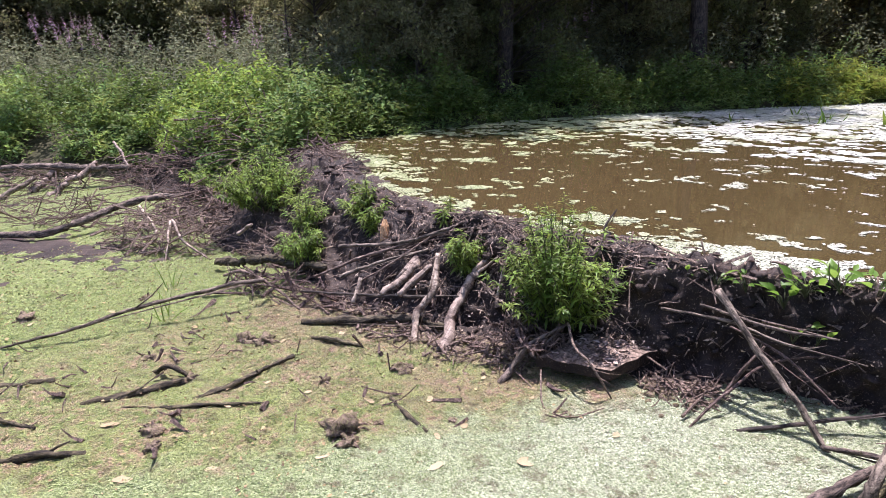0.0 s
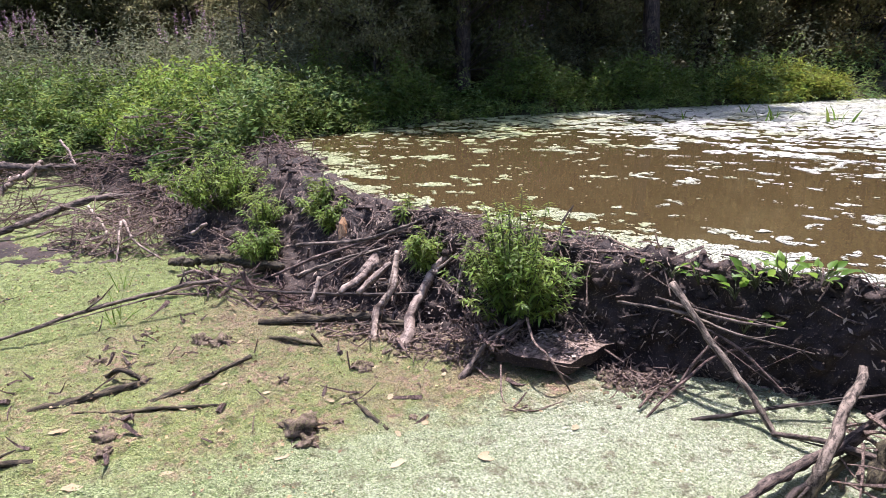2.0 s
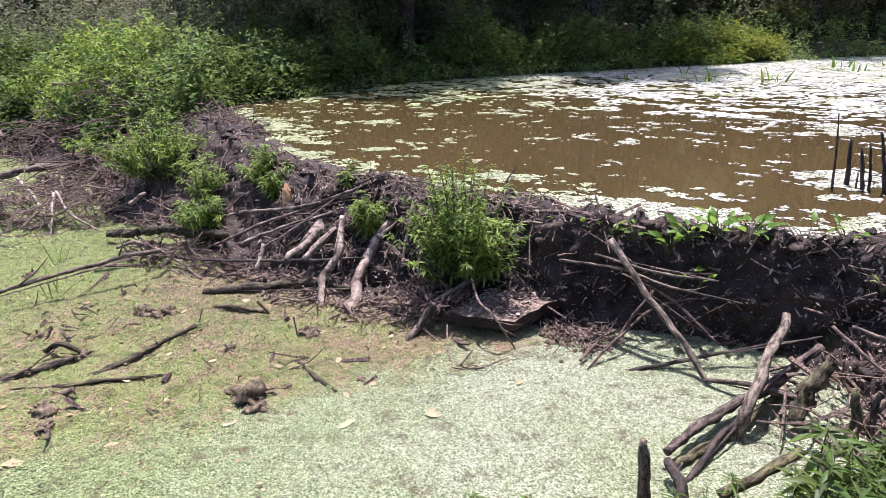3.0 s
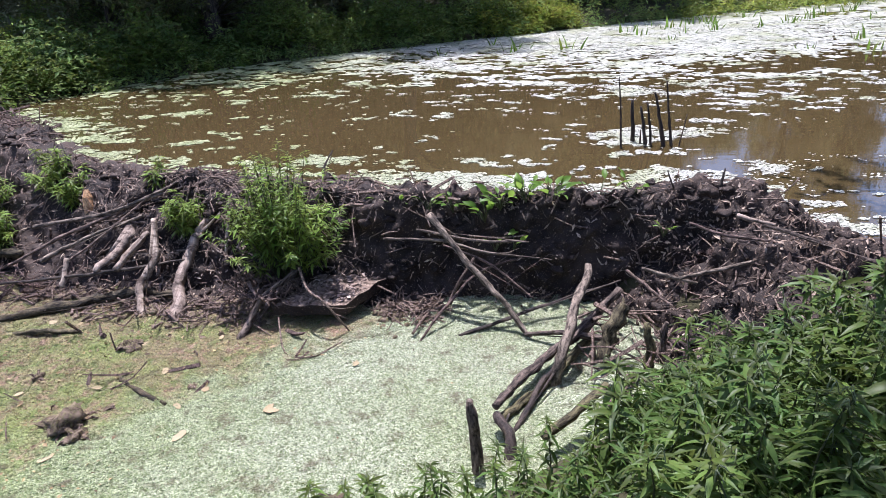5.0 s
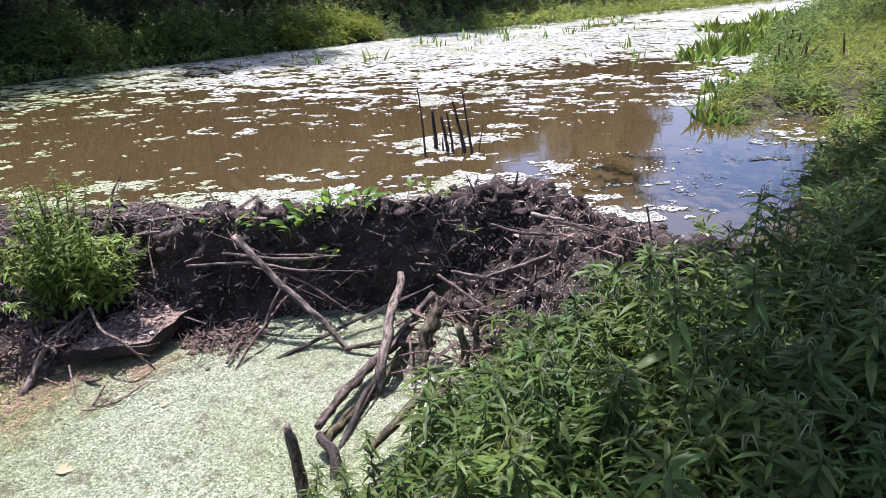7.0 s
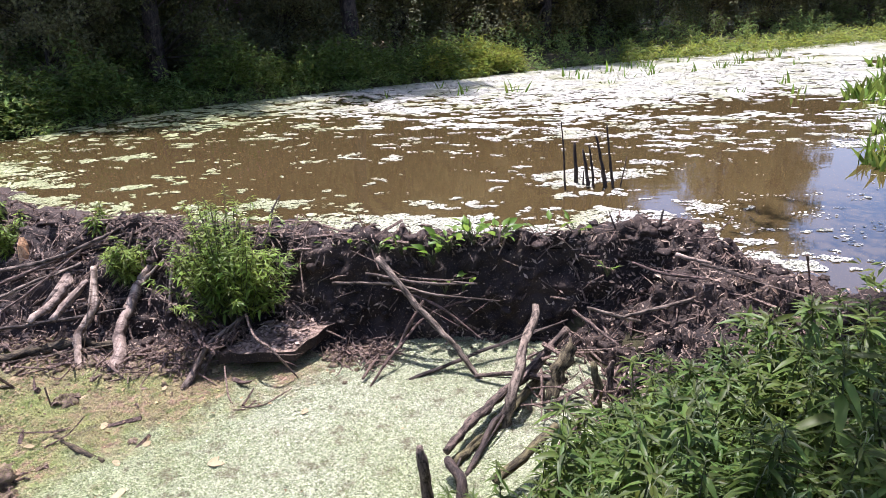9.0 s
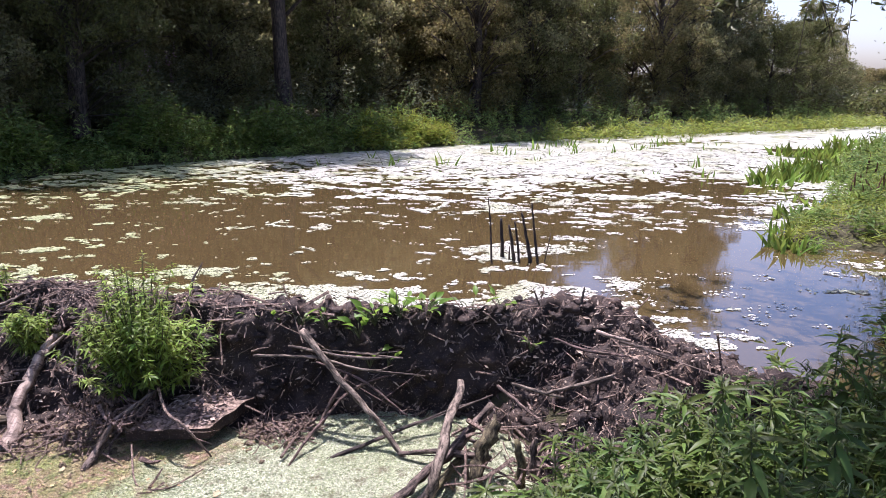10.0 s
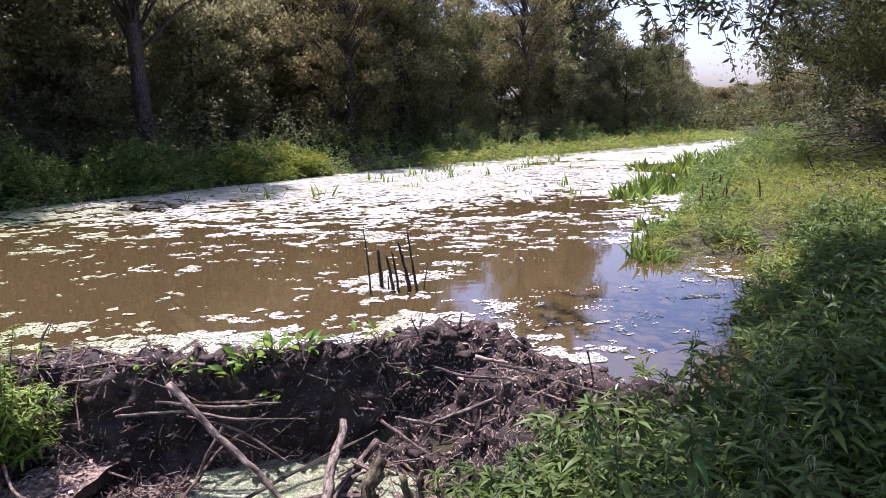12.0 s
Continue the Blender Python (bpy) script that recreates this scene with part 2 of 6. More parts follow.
DRY_LEAF = leaf_mat("fallen_leaf", (0.42, 0.33, 0.17), (0.58, 0.47, 0.28), 0.6, 0.1, (0.55, 1.15))
LITTER = leaf_mat("dead_leaf_litter", (0.12, 0.08, 0.058), (0.36, 0.27, 0.21), 0.5, 0.1, (0.2, 1.7))


# ---- mesh helpers ----
def mesh_np(name, verts, faces, material, smooth=False):
    """A mesh from arrays of places and of faces that all have the same number of corners."""
    me = bpy.data.meshes.new(name)
    verts, faces = np.asarray(verts, np.float32), np.asarray(faces, np.int32)
    k = faces.shape[1]
    me.vertices.add(len(verts))
    me.vertices.foreach_set("co", verts.ravel())
    me.loops.add(faces.size)
    me.loops.foreach_set("vertex_index", faces.ravel())
    me.polygons.add(len(faces))
    me.polygons.foreach_set("loop_start", np.arange(0, faces.size, k, dtype=np.int32))
    me.polygons.foreach_set("loop_total", np.full(len(faces), k, np.int32))
    me.update(calc_edges=True)
    me.polygons.foreach_set("use_smooth", np.full(len(faces), smooth))
    me.materials.append(material)
    return me


def part(name, data, parent=None, label=""):
    ob = new(name, data)
    if parent:
        ob.parent = parent
    if label:
        ob["label"] = label
    return ob


def spline(points, n):
    """Catmull-Rom through the points, n steps from end to end."""
    p = np.asarray(points, float)
    p = np.vstack([2 * p[0] - p[1], p, 2 * p[-1] - p[-2]])
    u = np.linspace(0, len(p) - 3 - 1e-6, n)
    i = u.astype(int)
    t = (u - i)[:, None]
    a, b, c, d = p[i], p[i + 1], p[i + 2], p[i + 3]
    return 0.5 * (2 * b + (c - a) * t + (2 * a - 5 * b + 4 * c - d) * t**2 + (3 * b - a - 3 * c + d) * t**3)


def tube(line, radii, sides=8, knobs=0.12, rand=None):
    """Verts and quads of a closed, knobbly tube along a line."""
    rand = rand or rng
    line = np.asarray(line, float)
    n = len(line)
    tan = np.gradient(line, axis=0)
    tan /= np.linalg.norm(tan, axis=1)[:, None] + 1e-9
    up = np.array([0.31, 0.17, 0.93])
    side = np.cross(tan, up)
    side /= np.linalg.norm(side, axis=1)[:, None] + 1e-9
    over = np.cross(side, tan)
    ang = np.linspace(0, 2 * np.pi, sides, endpoint=False)
    r = np.interp(np.linspace(0, 1, n), np.linspace(0, 1, len(radii)), radii)
    rr = r[:, None] * (1 + knobs * rand.standard_normal((n, sides)).clip(-1.5, 1.5))
    v = line[:, None] + rr[..., None] * (np.cos(ang)[None, :, None] * side[:, None] + np.sin(ang)[None, :, None] * over[:, None])
    v = np.concatenate([v.reshape(-1, 3), line[:1], line[-1:]])
    f = []
    for i in range(n - 1):
        for j in range(sides):
            k = (j + 1) % sides
            f.append((i * sides + j, i * sides + k, (i + 1) * sides + k, (i + 1) * sides + j))
    a, b = n * sides, n * sides + 1
    for j in range(0, sides, 2):
        f.append((a, (j + 2) % sides, j + 1, j))
        e = (n - 1) * sides
        f.append((b, e + j, e + j + 1, e + (j + 2) % sides))
    return v, np.array(f)


def joined(pieces):
    vs, fs, at = [], [], 0
    for v, f in pieces:
        vs.append(v)
        fs.append(np.asarray(f) + at)
        at += len(v)
    return np.concatenate(vs), np.concatenate(fs)


def leaves_flat(place, ahead, up, length, width):
    """Diamond leaves, one quad each, folded a little along the middle."""
    ahead = ahead / (np.linalg.norm(ahead, axis=1)[:, None] + 1e-9)
    side = np.cross(ahead, up)
    side /= np.linalg.norm(side, axis=1)[:, None] + 1e-9
    nrm = np.cross(side, ahead)
    L, W = length[:, None], width[:, None]
    base = place
    tip = place + ahead * L - nrm * L * 0.12
    mid = place + ahead * L * 0.45 + nrm * L * 0.06
    v = np.stack([base, mid + side * W / 2, tip, mid - side * W / 2], 1).reshape(-1, 3)
    f = np.arange(len(v)).reshape(-1, 4)
    return v, f


def leaves_fine(place, ahead, up, length, width, droop=0.35):
    """Lance-shaped leaves with a midrib fold and an arch: six quads each."""
    ahead = ahead / (np.linalg.norm(ahead, axis=1)[:, None] + 1e-9)
    side = np.cross(ahead, up)
    side /= np.linalg.norm(side, axis=1)[:, None] + 1e-9
    nrm = np.cross(side, ahead)
    rows = []
    for u, w in ((0.0, 0.06), (0.3, 0.9), (0.62, 0.78), (1.0, 0.03)):
        c = place + ahead * (length * u)[:, None] - nrm * (length * droop * u * u)[:, None]
        s = side * (width * w / 2)[:, None]
        lift = nrm * (width * w * 0.16)[:, None]
        rows += [c + s + lift, c, c - s + lift]
    v = np.stack(rows, 1)
    n = len(place)
    f = []
    for r in range(3):
        for q in range(2):
            f.append((r * 3 + q, r * 3 + q + 1, r * 3 + q + 4, r * 3 + q + 3))
    f = (np.arange(n)[:, None, None] * 12 + np.array(f)[None]).reshape(-1, 4)
    return v.reshape(-1, 3), f


def unit(n, rand, flat=1.0):
    d = rand.standard_normal((n, 3)) * (1, 1, flat)
    return d / (np.linalg.norm(d, axis=1)[:, None] + 1e-9)


# ---- plan ----
LOWER = np.array([(-9.2, 7.9), (-8.0, 7.4), (-6.6, 6.5), (-5.2, 6.0), (-4.0, 5.5), (-3.0, 5.2), (-1.9, 5.0), (-0.9, 5.0), (0.0, 5.1), (0.6, 4.95),
                  (0.95, 4.55), (0.88, 3.9), (0.52, 3.2), (0.2, 2.85), (-0.25, 2.6), (-1.2, 2.2), (-3.4, 1.3), (-4.6, 0.6), (-6.0, -1.5), (-13, -8),
                  (-30, 0), (-26, 5.0), (-18, 7.2), (-14, 8.0), (-11.6, 9.0)])
UPPER = np.array([(2.75, 3.55), (2.5, 4.3), (2.1, 4.8), (1.6, 5.1), (0.5, 5.2), (-0.5, 5.3), (-1.3, 5.6), (-2.7, 5.9), (-4.0, 6.4), (-5.3, 7.2), (-6.3, 8.4),
                  (-7.4, 9.3), (-7.8, 10.3), (-7.1, 11.3), (-5.7, 13.7), (-3.6, 15.4), (-0.2, 17.6), (3.4, 20.0), (7.0, 22.0), (11.8, 24.4), (18, 27.5),
                  (26, 31.8), (27, 30.3), (20, 24.2), (15.7, 19.6), (11.4, 15.3), (9.2, 12.5), (8.9, 11.8), (7.3, 9.9), (6.2, 9.2), (5.2, 8.2), (4.75, 7.5), (4.95, 7.1), (5.6, 7.2),
                  (5.9, 6.8), (5.4, 6.1), (4.6, 5.2), (3.7, 4.25), (3.2, 3.8)])


def outside(poly, x, y):
    """Signed distance from a closed outline, positive outside."""
    p = np.stack([np.ravel(x), np.ravel(y)], 1)
    best = np.full(len(p), 1e9)
    inside = np.zeros(len(p), bool)
    for a, b in zip(poly, np.roll(poly, -1, 0)):
        e = b - a
        w = p - a
        t = np.clip(w @ e / (e @ e), 0, 1)
        best = np.minimum(best, ((w - t[:, None] * e) ** 2).sum(1))
        cross = (a[1] > p[:, 1]) != (b[1] > p[:, 1])
        with np.errstate(divide="ignore", invalid="ignore"):
            inside ^= cross & (p[:, 0] < (b[0] - a[0]) * (p[:, 1] - a[1]) / (b[1] - a[1]) + a[0])
    d = np.sqrt(best) * np.where(inside, -1, 1)
    return d.reshape(np.shape(x))


def ground_height(x, y):
    x, y = np.asarray(x, float), np.asarray(y, float)
    du, dl = outside(UPPER, x, y), outside(LOWER, x, y)
    hu = np.where(du > 0, 0.66 + 0.32 * (1 - np.exp(-du / 0.9)) + 0.5 * (1 - np.exp(-np.maximum(du - 2, 0) / 9)), 0.66 + 0.5 * np.maximum(du, -0.9))
    hl = np.where(dl > 0, -0.02 + 0.95 * (1 - np.exp(-dl / 0.85)) + 0.4 * (1 - np.exp(-np.maximum(dl - 2, 0) / 8)), -0.02 + 0.4 * np.maximum(dl, -0.8))
    hollow = 0.5 * np.exp(-(((x - 1.35) / 0.8) ** 2) - ((y - 3.75) / 0.62) ** 2)
    return np.minimum(hu, hl) - hollow * (du > 0)


def wobble(x, y, scale, seed=0.0):
    return np.array([noise.noise(Vector((a * scale, b * scale, seed))) for a, b in zip(np.ravel(x), np.ravel(y))]).reshape(np.shape(x))


def axis(lo, a, b, hi, step):
    """Grid lines: fine between a and b, wider and wider out to lo and hi."""
    mid = np.arange(a, b + step / 2, step)
    out = []
    for start, end, sign in ((a, lo, -1), (b, hi, 1)):
        d, s, side = 0.0, step, []
        while abs(end - start) > d:
            s *= 1.16
            d += s
            side.append(start + sign * min(d, abs(end - start)))
        out.append(side)
    return np.array(out[0][::-1] + mid.tolist() + out[1])


def grid_mesh(name, xs, ys, height, material, keep=None):
    X, Y = np.meshgrid(xs, ys)
    Z = height(X, Y)
    v = np.stack([X, Y, Z], -1).reshape(-1, 3)
    i = np.arange(len(xs) * len(ys)).reshape(len(ys), len(xs))
    f = np.stack([i[:-1, :-1], i[:-1, 1:], i[1:, 1:], i[1:, :-1]], -1).reshape(-1, 4)
    if keep is not None:
        c = v[f].mean(1)
        f = f[keep(c[:, 0], c[:, 1])]
        used, inv = np.unique(f, return_inverse=True)
        v, f = v[used], inv.reshape(f.shape)
    return mesh_np(name, v, f, material, True)


# ---- ground and waters ----
ground = new("ground", grid_mesh("ground", axis(-400, -12, 10, 400, 0.14), axis(-300, -2, 14, 500, 0.14),
                                 lambda x, y: ground_height(x, y) + 0.05 * wobble(x, y, 1.3) + 0.02 * wobble(x, y, 6, 3), SOIL))
tagged(ground, "dark damp earth banks round the ponds", "ground", kind="structure")

pond = new("water", grid_mesh("water", axis(-10, -8, 4, 30, 0.08), axis(3, 3, 9.6, 36, 0.08), lambda x, y: WATER_UP + 0 * x, WATER,
                              lambda x, y: outside(UPPER, x, y) < np.where(y - 0.3 * np.abs(x) > 6, 0.7, 0.16)))
tagged(pond, "still brown muddy pond water held by the dam", "water", kind="structure")


def pool_height(x, y):
    """The cover lies in low swells, more so where it is matted."""
    matted = np.clip(0.42 * y - 0.45 * x - 1.6, 0, 1)
    return 0.010 * wobble(x, y, 2.4) + (0.006 + 0.012 * matted) * wobble(x, y, 8, 5) + (0.005 + 0.008 * matted) * wobble(x, y, 19, 9)


pool = new("water", grid_mesh("pool", axis(-30, -7, 1.2, 2, 0.03), axis(-9, 1.2, 6.0, 10, 0.03), pool_height, DUCK,
                              lambda x, y: outside(LOWER, x, y) < 0.22))
tagged(pool, "stagnant pool covered with pale green and rusty duckweed", "water", kind="structure")


def pool_fronds():
    """Single fronds and crumbs of the pool's cover, tilted every way."""
    rand = np.random.default_rng(4)
    pts = []
    for n, x0, x1, y0, y1, size in ((80000, -3.2, 1.0, 1.9, 3.7, 0.0045), (100000, -4.6, 1.0, 3.5, 5.3, 0.0055), (90000, -7.0, -3.0, 1.3, 5.8, 0.0058), (16000, -13, -6.5, 2.0, 8.0, 0.014)):
        x, y = rand.uniform(x0, x1, n), rand.uniform(y0, y1, n)
        ok = outside(LOWER, x, y) < 0.05
        pts.append(np.stack([x[ok], y[ok], size * rand.uniform(0.6, 1.5, ok.sum())], 1))
    p = np.concatenate(pts)
    z = pool_height(p[:, 0], p[:, 1]) + rand.uniform(0.002, 0.008, len(p))
    matted = np.clip(0.42 * p[:, 1] - 0.45 * p[:, 0] - 1.6, 0, 1)[:, None]
    q = np.column_stack([p[:, :2], z])
    a = unit(len(p), rand, 0.0)
    up = np.array([0, 0, 1.0]) + (0.12 + 0.22 * matted) * rand.standard_normal((len(p), 3))
    v, f = leaves_flat(q, a - up * (a * up).sum(1)[:, None] * 0.5, up, p[:, 2] * 2, p[:, 2] * 1.7)
    return mesh_np("duckweed_fronds", v, f, FRONDS)


tagged(new("duckweed_fronds", pool_fronds()), "small pale green and rusty duckweed fronds on the pool", "duckweed", kind="stuff")


def raft_density(x, y):
    """How thickly the duckweed lies on the dammed pond."""
    d = -outside(UPPER, x, y)
    n1 = wobble(x, y * 1.9, 0.55, 1.7)
    n2 = wobble(x, y * 1.9, 1.9, 4.2)
    n3 = wobble(x, y * 1.5, 5.0, 6.1)
    dam_side = np.exp(-np.maximum(0, outside(np.array([(2.2, 4.6), (1.5, 5.0), (0.5, 5.1), (-0.6, 5.2), (-1.6, 5.6), (-3, 5.9), (-4.5, 6.6), (-6.3, 8.2), (-6, 8.3), (-4.3, 6.7), (-3, 6.0), (-1.5, 5.7)]), x, y)) / 0.62)
    shore = np.exp(-np.maximum(d, 0) / 0.8) * (y > 8.2)
    along = 0.82 * y + 0.42 * x        # grows up the pond
    sheet = np.interp(along, [5, 7.2, 9.0, 11.5, 13.5, 16, 30], [-0.85, -0.60, -0.18, 0.04, 0.48, 0.85, 0.85])
    right = np.exp(-(((x - 3.9) / 1.5) ** 2 + ((y - 6.4) / 1.9) ** 2))
    lane = 0.9 * np.exp(-(((x - 9.3) / 2.5) ** 2 + ((y - 20.3 - 0.35 * (x - 9)) / 0.7) ** 2)) + 0.5 * np.exp(-(((x - 5.5) / 2.0) ** 2 + ((y - 11.8) / 0.8) ** 2))
    raft = np.exp(-(((x + 4.45) / 0.42) ** 2 + ((y - 9.05) / 0.22) ** 2)) + np.exp(-(((x - 2.45) / 0.46) ** 2 + ((y - 6.0) / 0.2) ** 2)) + 0.95 * np.exp(-(((x - 1.35) / 0.75) ** 2 + ((y - 7.2) / 0.42) ** 2)) + 0.78 * np.exp(-(((x - 0.1) / 1.5) ** 4 + ((y - 5.62 + 0.06 * x) / 0.36) ** 4)) + 0.6 * np.exp(-(((x - 5.3) / 0.6) ** 2 + ((y - 6.7) / 0.7) ** 2)) + 0.55 * np.exp(-(((x - 1.9) / 0.75) ** 4 + ((y - 5.62) / 0.36) ** 4))
    n4 = wobble(x, y * 1.6, 13.0, 2.6)
    return 0.45 * n1 + 0.95 * n2 + 0.75 * n3 + 0.65 * n4 + sheet + 1.15 * dam_side - 0.5 * np.clip((x - 0.33 * y) / 2, 0, 1) * (y > 7) + 0.75 * shore - 0.55 * right - lane + 1.1 * raft


def duckweed_rafts():
    rand = np.random.default_rng(3)
    pts = []
    for n, x0, x1, y0, y1, size in ((230000, -5, 5.8, 4.4, 7.4, 0.0085), (130000, -8, 7, 7.4, 10.5, 0.014), (90000, -8, 11, 10.5, 19, 0.036), (80000, 0, 28, 19, 32, 0.08)):
        x, y = rand.uniform(x0, x1, n), rand.uniform(y0, y1, n)
        ok = (outside(UPPER, x, y) < -0.02)
        x, y = x[ok], y[ok]
        ok = raft_density(x, y) > 0
        pts.append(np.stack([x[ok], y[ok], size * rand.uniform(0.6, 1.5, ok.sum())], 1))
    # loose flecks between the rafts
    x, y = rand.uniform(-6, 6, 40000), rand.uniform(4.6, 12, 40000)
    ok = (outside(UPPER, x, y) < -0.03) & (wobble(x, y * 1.8, 1.9, 8.8) + 0.9 * wobble(x, y * 1.5, 6.0, 1.1) + 0.6 * np.exp(-(((x - 3.5) / 1.2) ** 2 + ((y - 5.4) / 1.1) ** 2)) > 0.82)
    pts.append(np.stack([x[ok], y[ok], 0.010 * rand.uniform(0.5, 1.5, ok.sum())], 1))
    p = np.concatenate(pts)
    n = len(p)
    ang = np.linspace(0, 2 * np.pi, 6, endpoint=False)[None] + rand.uniform(0, 6, (n, 1))
    r = p[:, 2:3] * rand.uniform(0.55, 1.25, (n, 6))
    z = WATER_UP + 0.004 + rand.uniform(0, 0.006, (n, 1)) + rand.uniform(-0.0025, 0.0025, (n, 6))
    v = np.stack([p[:, :1] + r * np.cos(ang) * 1.25, p[:, 1:2] + r * np.sin(ang), z], -1).reshape(-1, 3)
    f = np.arange(n * 6).reshape(n, 6)
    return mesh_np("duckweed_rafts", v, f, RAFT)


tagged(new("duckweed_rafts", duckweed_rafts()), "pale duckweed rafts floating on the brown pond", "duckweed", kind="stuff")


# ---- the dam ----
# toe, crest and water side of the dam, from the far bank to the near one
DAM = [((-11.6, 7.9), (-10.9, 9.1, 0.62), (-10.6, 9.9)), ((-10.0, 7.4), (-9.3, 9.0, 0.70), (-8.9, 9.8)), ((-9.0, 7.2), (-7.9, 8.9, 0.80), (-7.4, 9.4)), ((-8.2, 6.4), (-6.9, 8.2, 0.86), (-6.3, 8.7)), ((-6.9, 5.55), (-5.9, 7.4, 0.88), (-5.3, 7.8)),
       ((-5.6, 5.3), (-4.6, 6.4, 0.84), (-4.2, 6.9)), ((-4.3, 4.8), (-3.5, 5.85, 0.82), (-3.2, 6.3)), ((-3.4, 4.65), (-2.8, 5.65, 0.82), (-2.6, 6.1)),
       ((-2.7, 4.55), (-2.2, 5.5, 0.82), (-2.0, 5.95)), ((-1.95, 4.46), (-1.45, 5.37, 0.81), (-1.2, 5.8)), ((-0.95, 4.55), (-0.75, 5.1, 0.80), (-0.5, 5.55)),
       ((-0.55, 4.75), (-0.1, 5.08, 0.80), (0.0, 5.5)), ((0.0, 4.8), (0.5, 5.03, 0.82), (0.5, 5.45)), ((0.5, 4.7), (1.1, 4.97, 0.84), (1.2, 5.35)),
       ((0.85, 4.35), (1.7, 4.85, 0.90), (1.9, 5.25)), ((0.95, 3.6), (2.0, 4.4, 0.86), (2.45, 4.7)), ((1.15, 3.0), (2.25, 3.85, 0.80), (2.7, 4.05)), ((1.6, 2.5), (2.6, 3.2, 0.82), (3.0, 3.4))]


def dam_surface(ns=420, nv=60):
    toe = spline([(*a, 0) for a, b, c in DAM], ns)
    crest = spline([b for a, b, c in DAM], ns)
    back = spline([(*c, 0) for a, b, c in DAM], ns)
    v = np.linspace(0, 1, nv)
    P = np.zeros((ns, nv, 3))
    for j, q in enumerate(v):
        if q < 0.66:
            u = q / 0.66
            P[:, j, :2] = toe[:, :2] + (crest[:, :2] - toe[:, :2]) * (u ** 0.72)
            P[:, j, 2] = -0.14 + (crest[:, 2] + 0.14) * (0.6 * u + 0.4 * u * u * (3 - 2 * u))
        else:
            u = (q - 0.66) / 0.34
            P[:, j, :2] = crest[:, :2] + (back[:, :2] - crest[:, :2]) * u
            P[:, j, 2] = crest[:, 2] - 0.30 * u ** 1.6
    du, dv = np.gradient(P, axis=0), np.gradient(P, axis=1)
    nrm = np.cross(du, dv)
    nrm /= np.linalg.norm(nrm, axis=2)[..., None] + 1e-9
    flat = P.reshape(-1, 3)
    d = np.array([0.10 * noise.fractal(Vector(p) * 2.1, 0.9, 2.0, 4) + 0.095 * noise.noise(Vector(p) * 7.0) + 0.05 * noise.noise(Vector(p) * 19.0)
                  for p in flat]).reshape(ns, nv)
    P += nrm * d[..., None]
    return P, nrm


DAM_P, DAM_N = dam_surface()


def dam_spots(n, rand, v0=0.0, v1=0.8, s0=0.0, s1=1.0):
    i = (rand.uniform(s0, s1, n) * (DAM_P.shape[0] - 1)).astype(int)
    j = (rand.uniform(v0, v1, n) * (DAM_P.shape[1] - 1)).astype(int)
    return DAM_P[i, j], DAM_N[i, j]


def beaver_dam():
    ns, nv = DAM_P.shape[:2]
    i = np.arange(ns * nv).reshape(ns, nv)
    f = np.stack([i[:-1, :-1], i[1:, :-1], i[1:, 1:], i[:-1, 1:]], -1).reshape(-1, 4)
    dam = new("beaver_dam")
    part("mud_bank", mesh_np("mud_bank", DAM_P.reshape(-1, 3), f, MUD, True), dam)
    rand = np.random.default_rng(11)
    # small twigs of all sizes, pressed into the mud
    p, nn = dam_spots(1050, rand)
    p2, nn2 = dam_spots(1100, rand, 0.02, 0.95, 0.0, 0.56)
    p, nn = np.concatenate([p, p2]), np.concatenate([nn, nn2])
    pieces = []
    bare = lambda q: (q[:, 0] > -0.95) & (q[:, 0] < 0.95) & (q[:, 1] < 5.05) & (q[:, 2] > 0.08) & (q[:, 2] < 0.74) & (rand.random(len(q)) < 0.8)
    ok = ~bare(p)
    p, nn = p[ok], nn[ok]
    for a, m in zip(p, nn):
        t = unit(1, rand)[0]
        t = t - m * (t @ m) * rand.uniform(0.5, 1.0)
        t[2] *= 0.8
        t /= np.linalg.norm(t) + 1e-9
        L = rand.uniform(0.06, 0.22) if rand.random() < 0.75 else rand.uniform(0.2, 0.55)
        bend = unit(1, rand)[0] * L * 0.08
        base = a + m * rand.uniform(0.0, 0.03)
        pieces.append(tube([base - t * L / 2, base + bend, base + t * L / 2], [0.004 + 0.011 * rand.random() ** 2, 0.002 + 0.004 * rand.random()], 4, 0.15, rand))
    tagged(part("twig_litter", mesh_np("twig_litter", *joined(pieces), TWIG), dam, "small dry twigs stuck in the mud"), kind="stuff")
    p, nn = dam_spots(17000, rand)
    ok = ~bare(p)
    p, nn = p[ok], nn[ok]
    n = len(p)
    a = unit(n, rand)
    a -= nn * (a * nn).sum(1)[:, None] * 0.8
    v, ff = leaves_flat(p + nn * 0.012, a, nn + 0.6 * unit(n, rand), 0.012 + 0.07 * rand.random(n) ** 2.5, 0.005 + 0.02 * rand.random(n) ** 1.5)
    tagged(part("leaf_litter", mesh_np("leaf_litter", v, ff, LITTER), dam, "dead leaves and wood chips"), kind="stuff")
    # lumps of mud
    pieces = []
    p, nn = dam_spots(480, rand, 0.03, 0.85)
    for a in p:
        pieces.append(clod(a, 0.015 + 0.05 * rand.random() ** 2, rand, 10, 7, 0.5))
    tagged(part("mud_crust", mesh_np("mud_crust", *joined(pieces), MUD, True), dam), kind="stuff")
    return tagged(dam, "long beaver dam of dark mud, twigs and dead leaves", "dam")


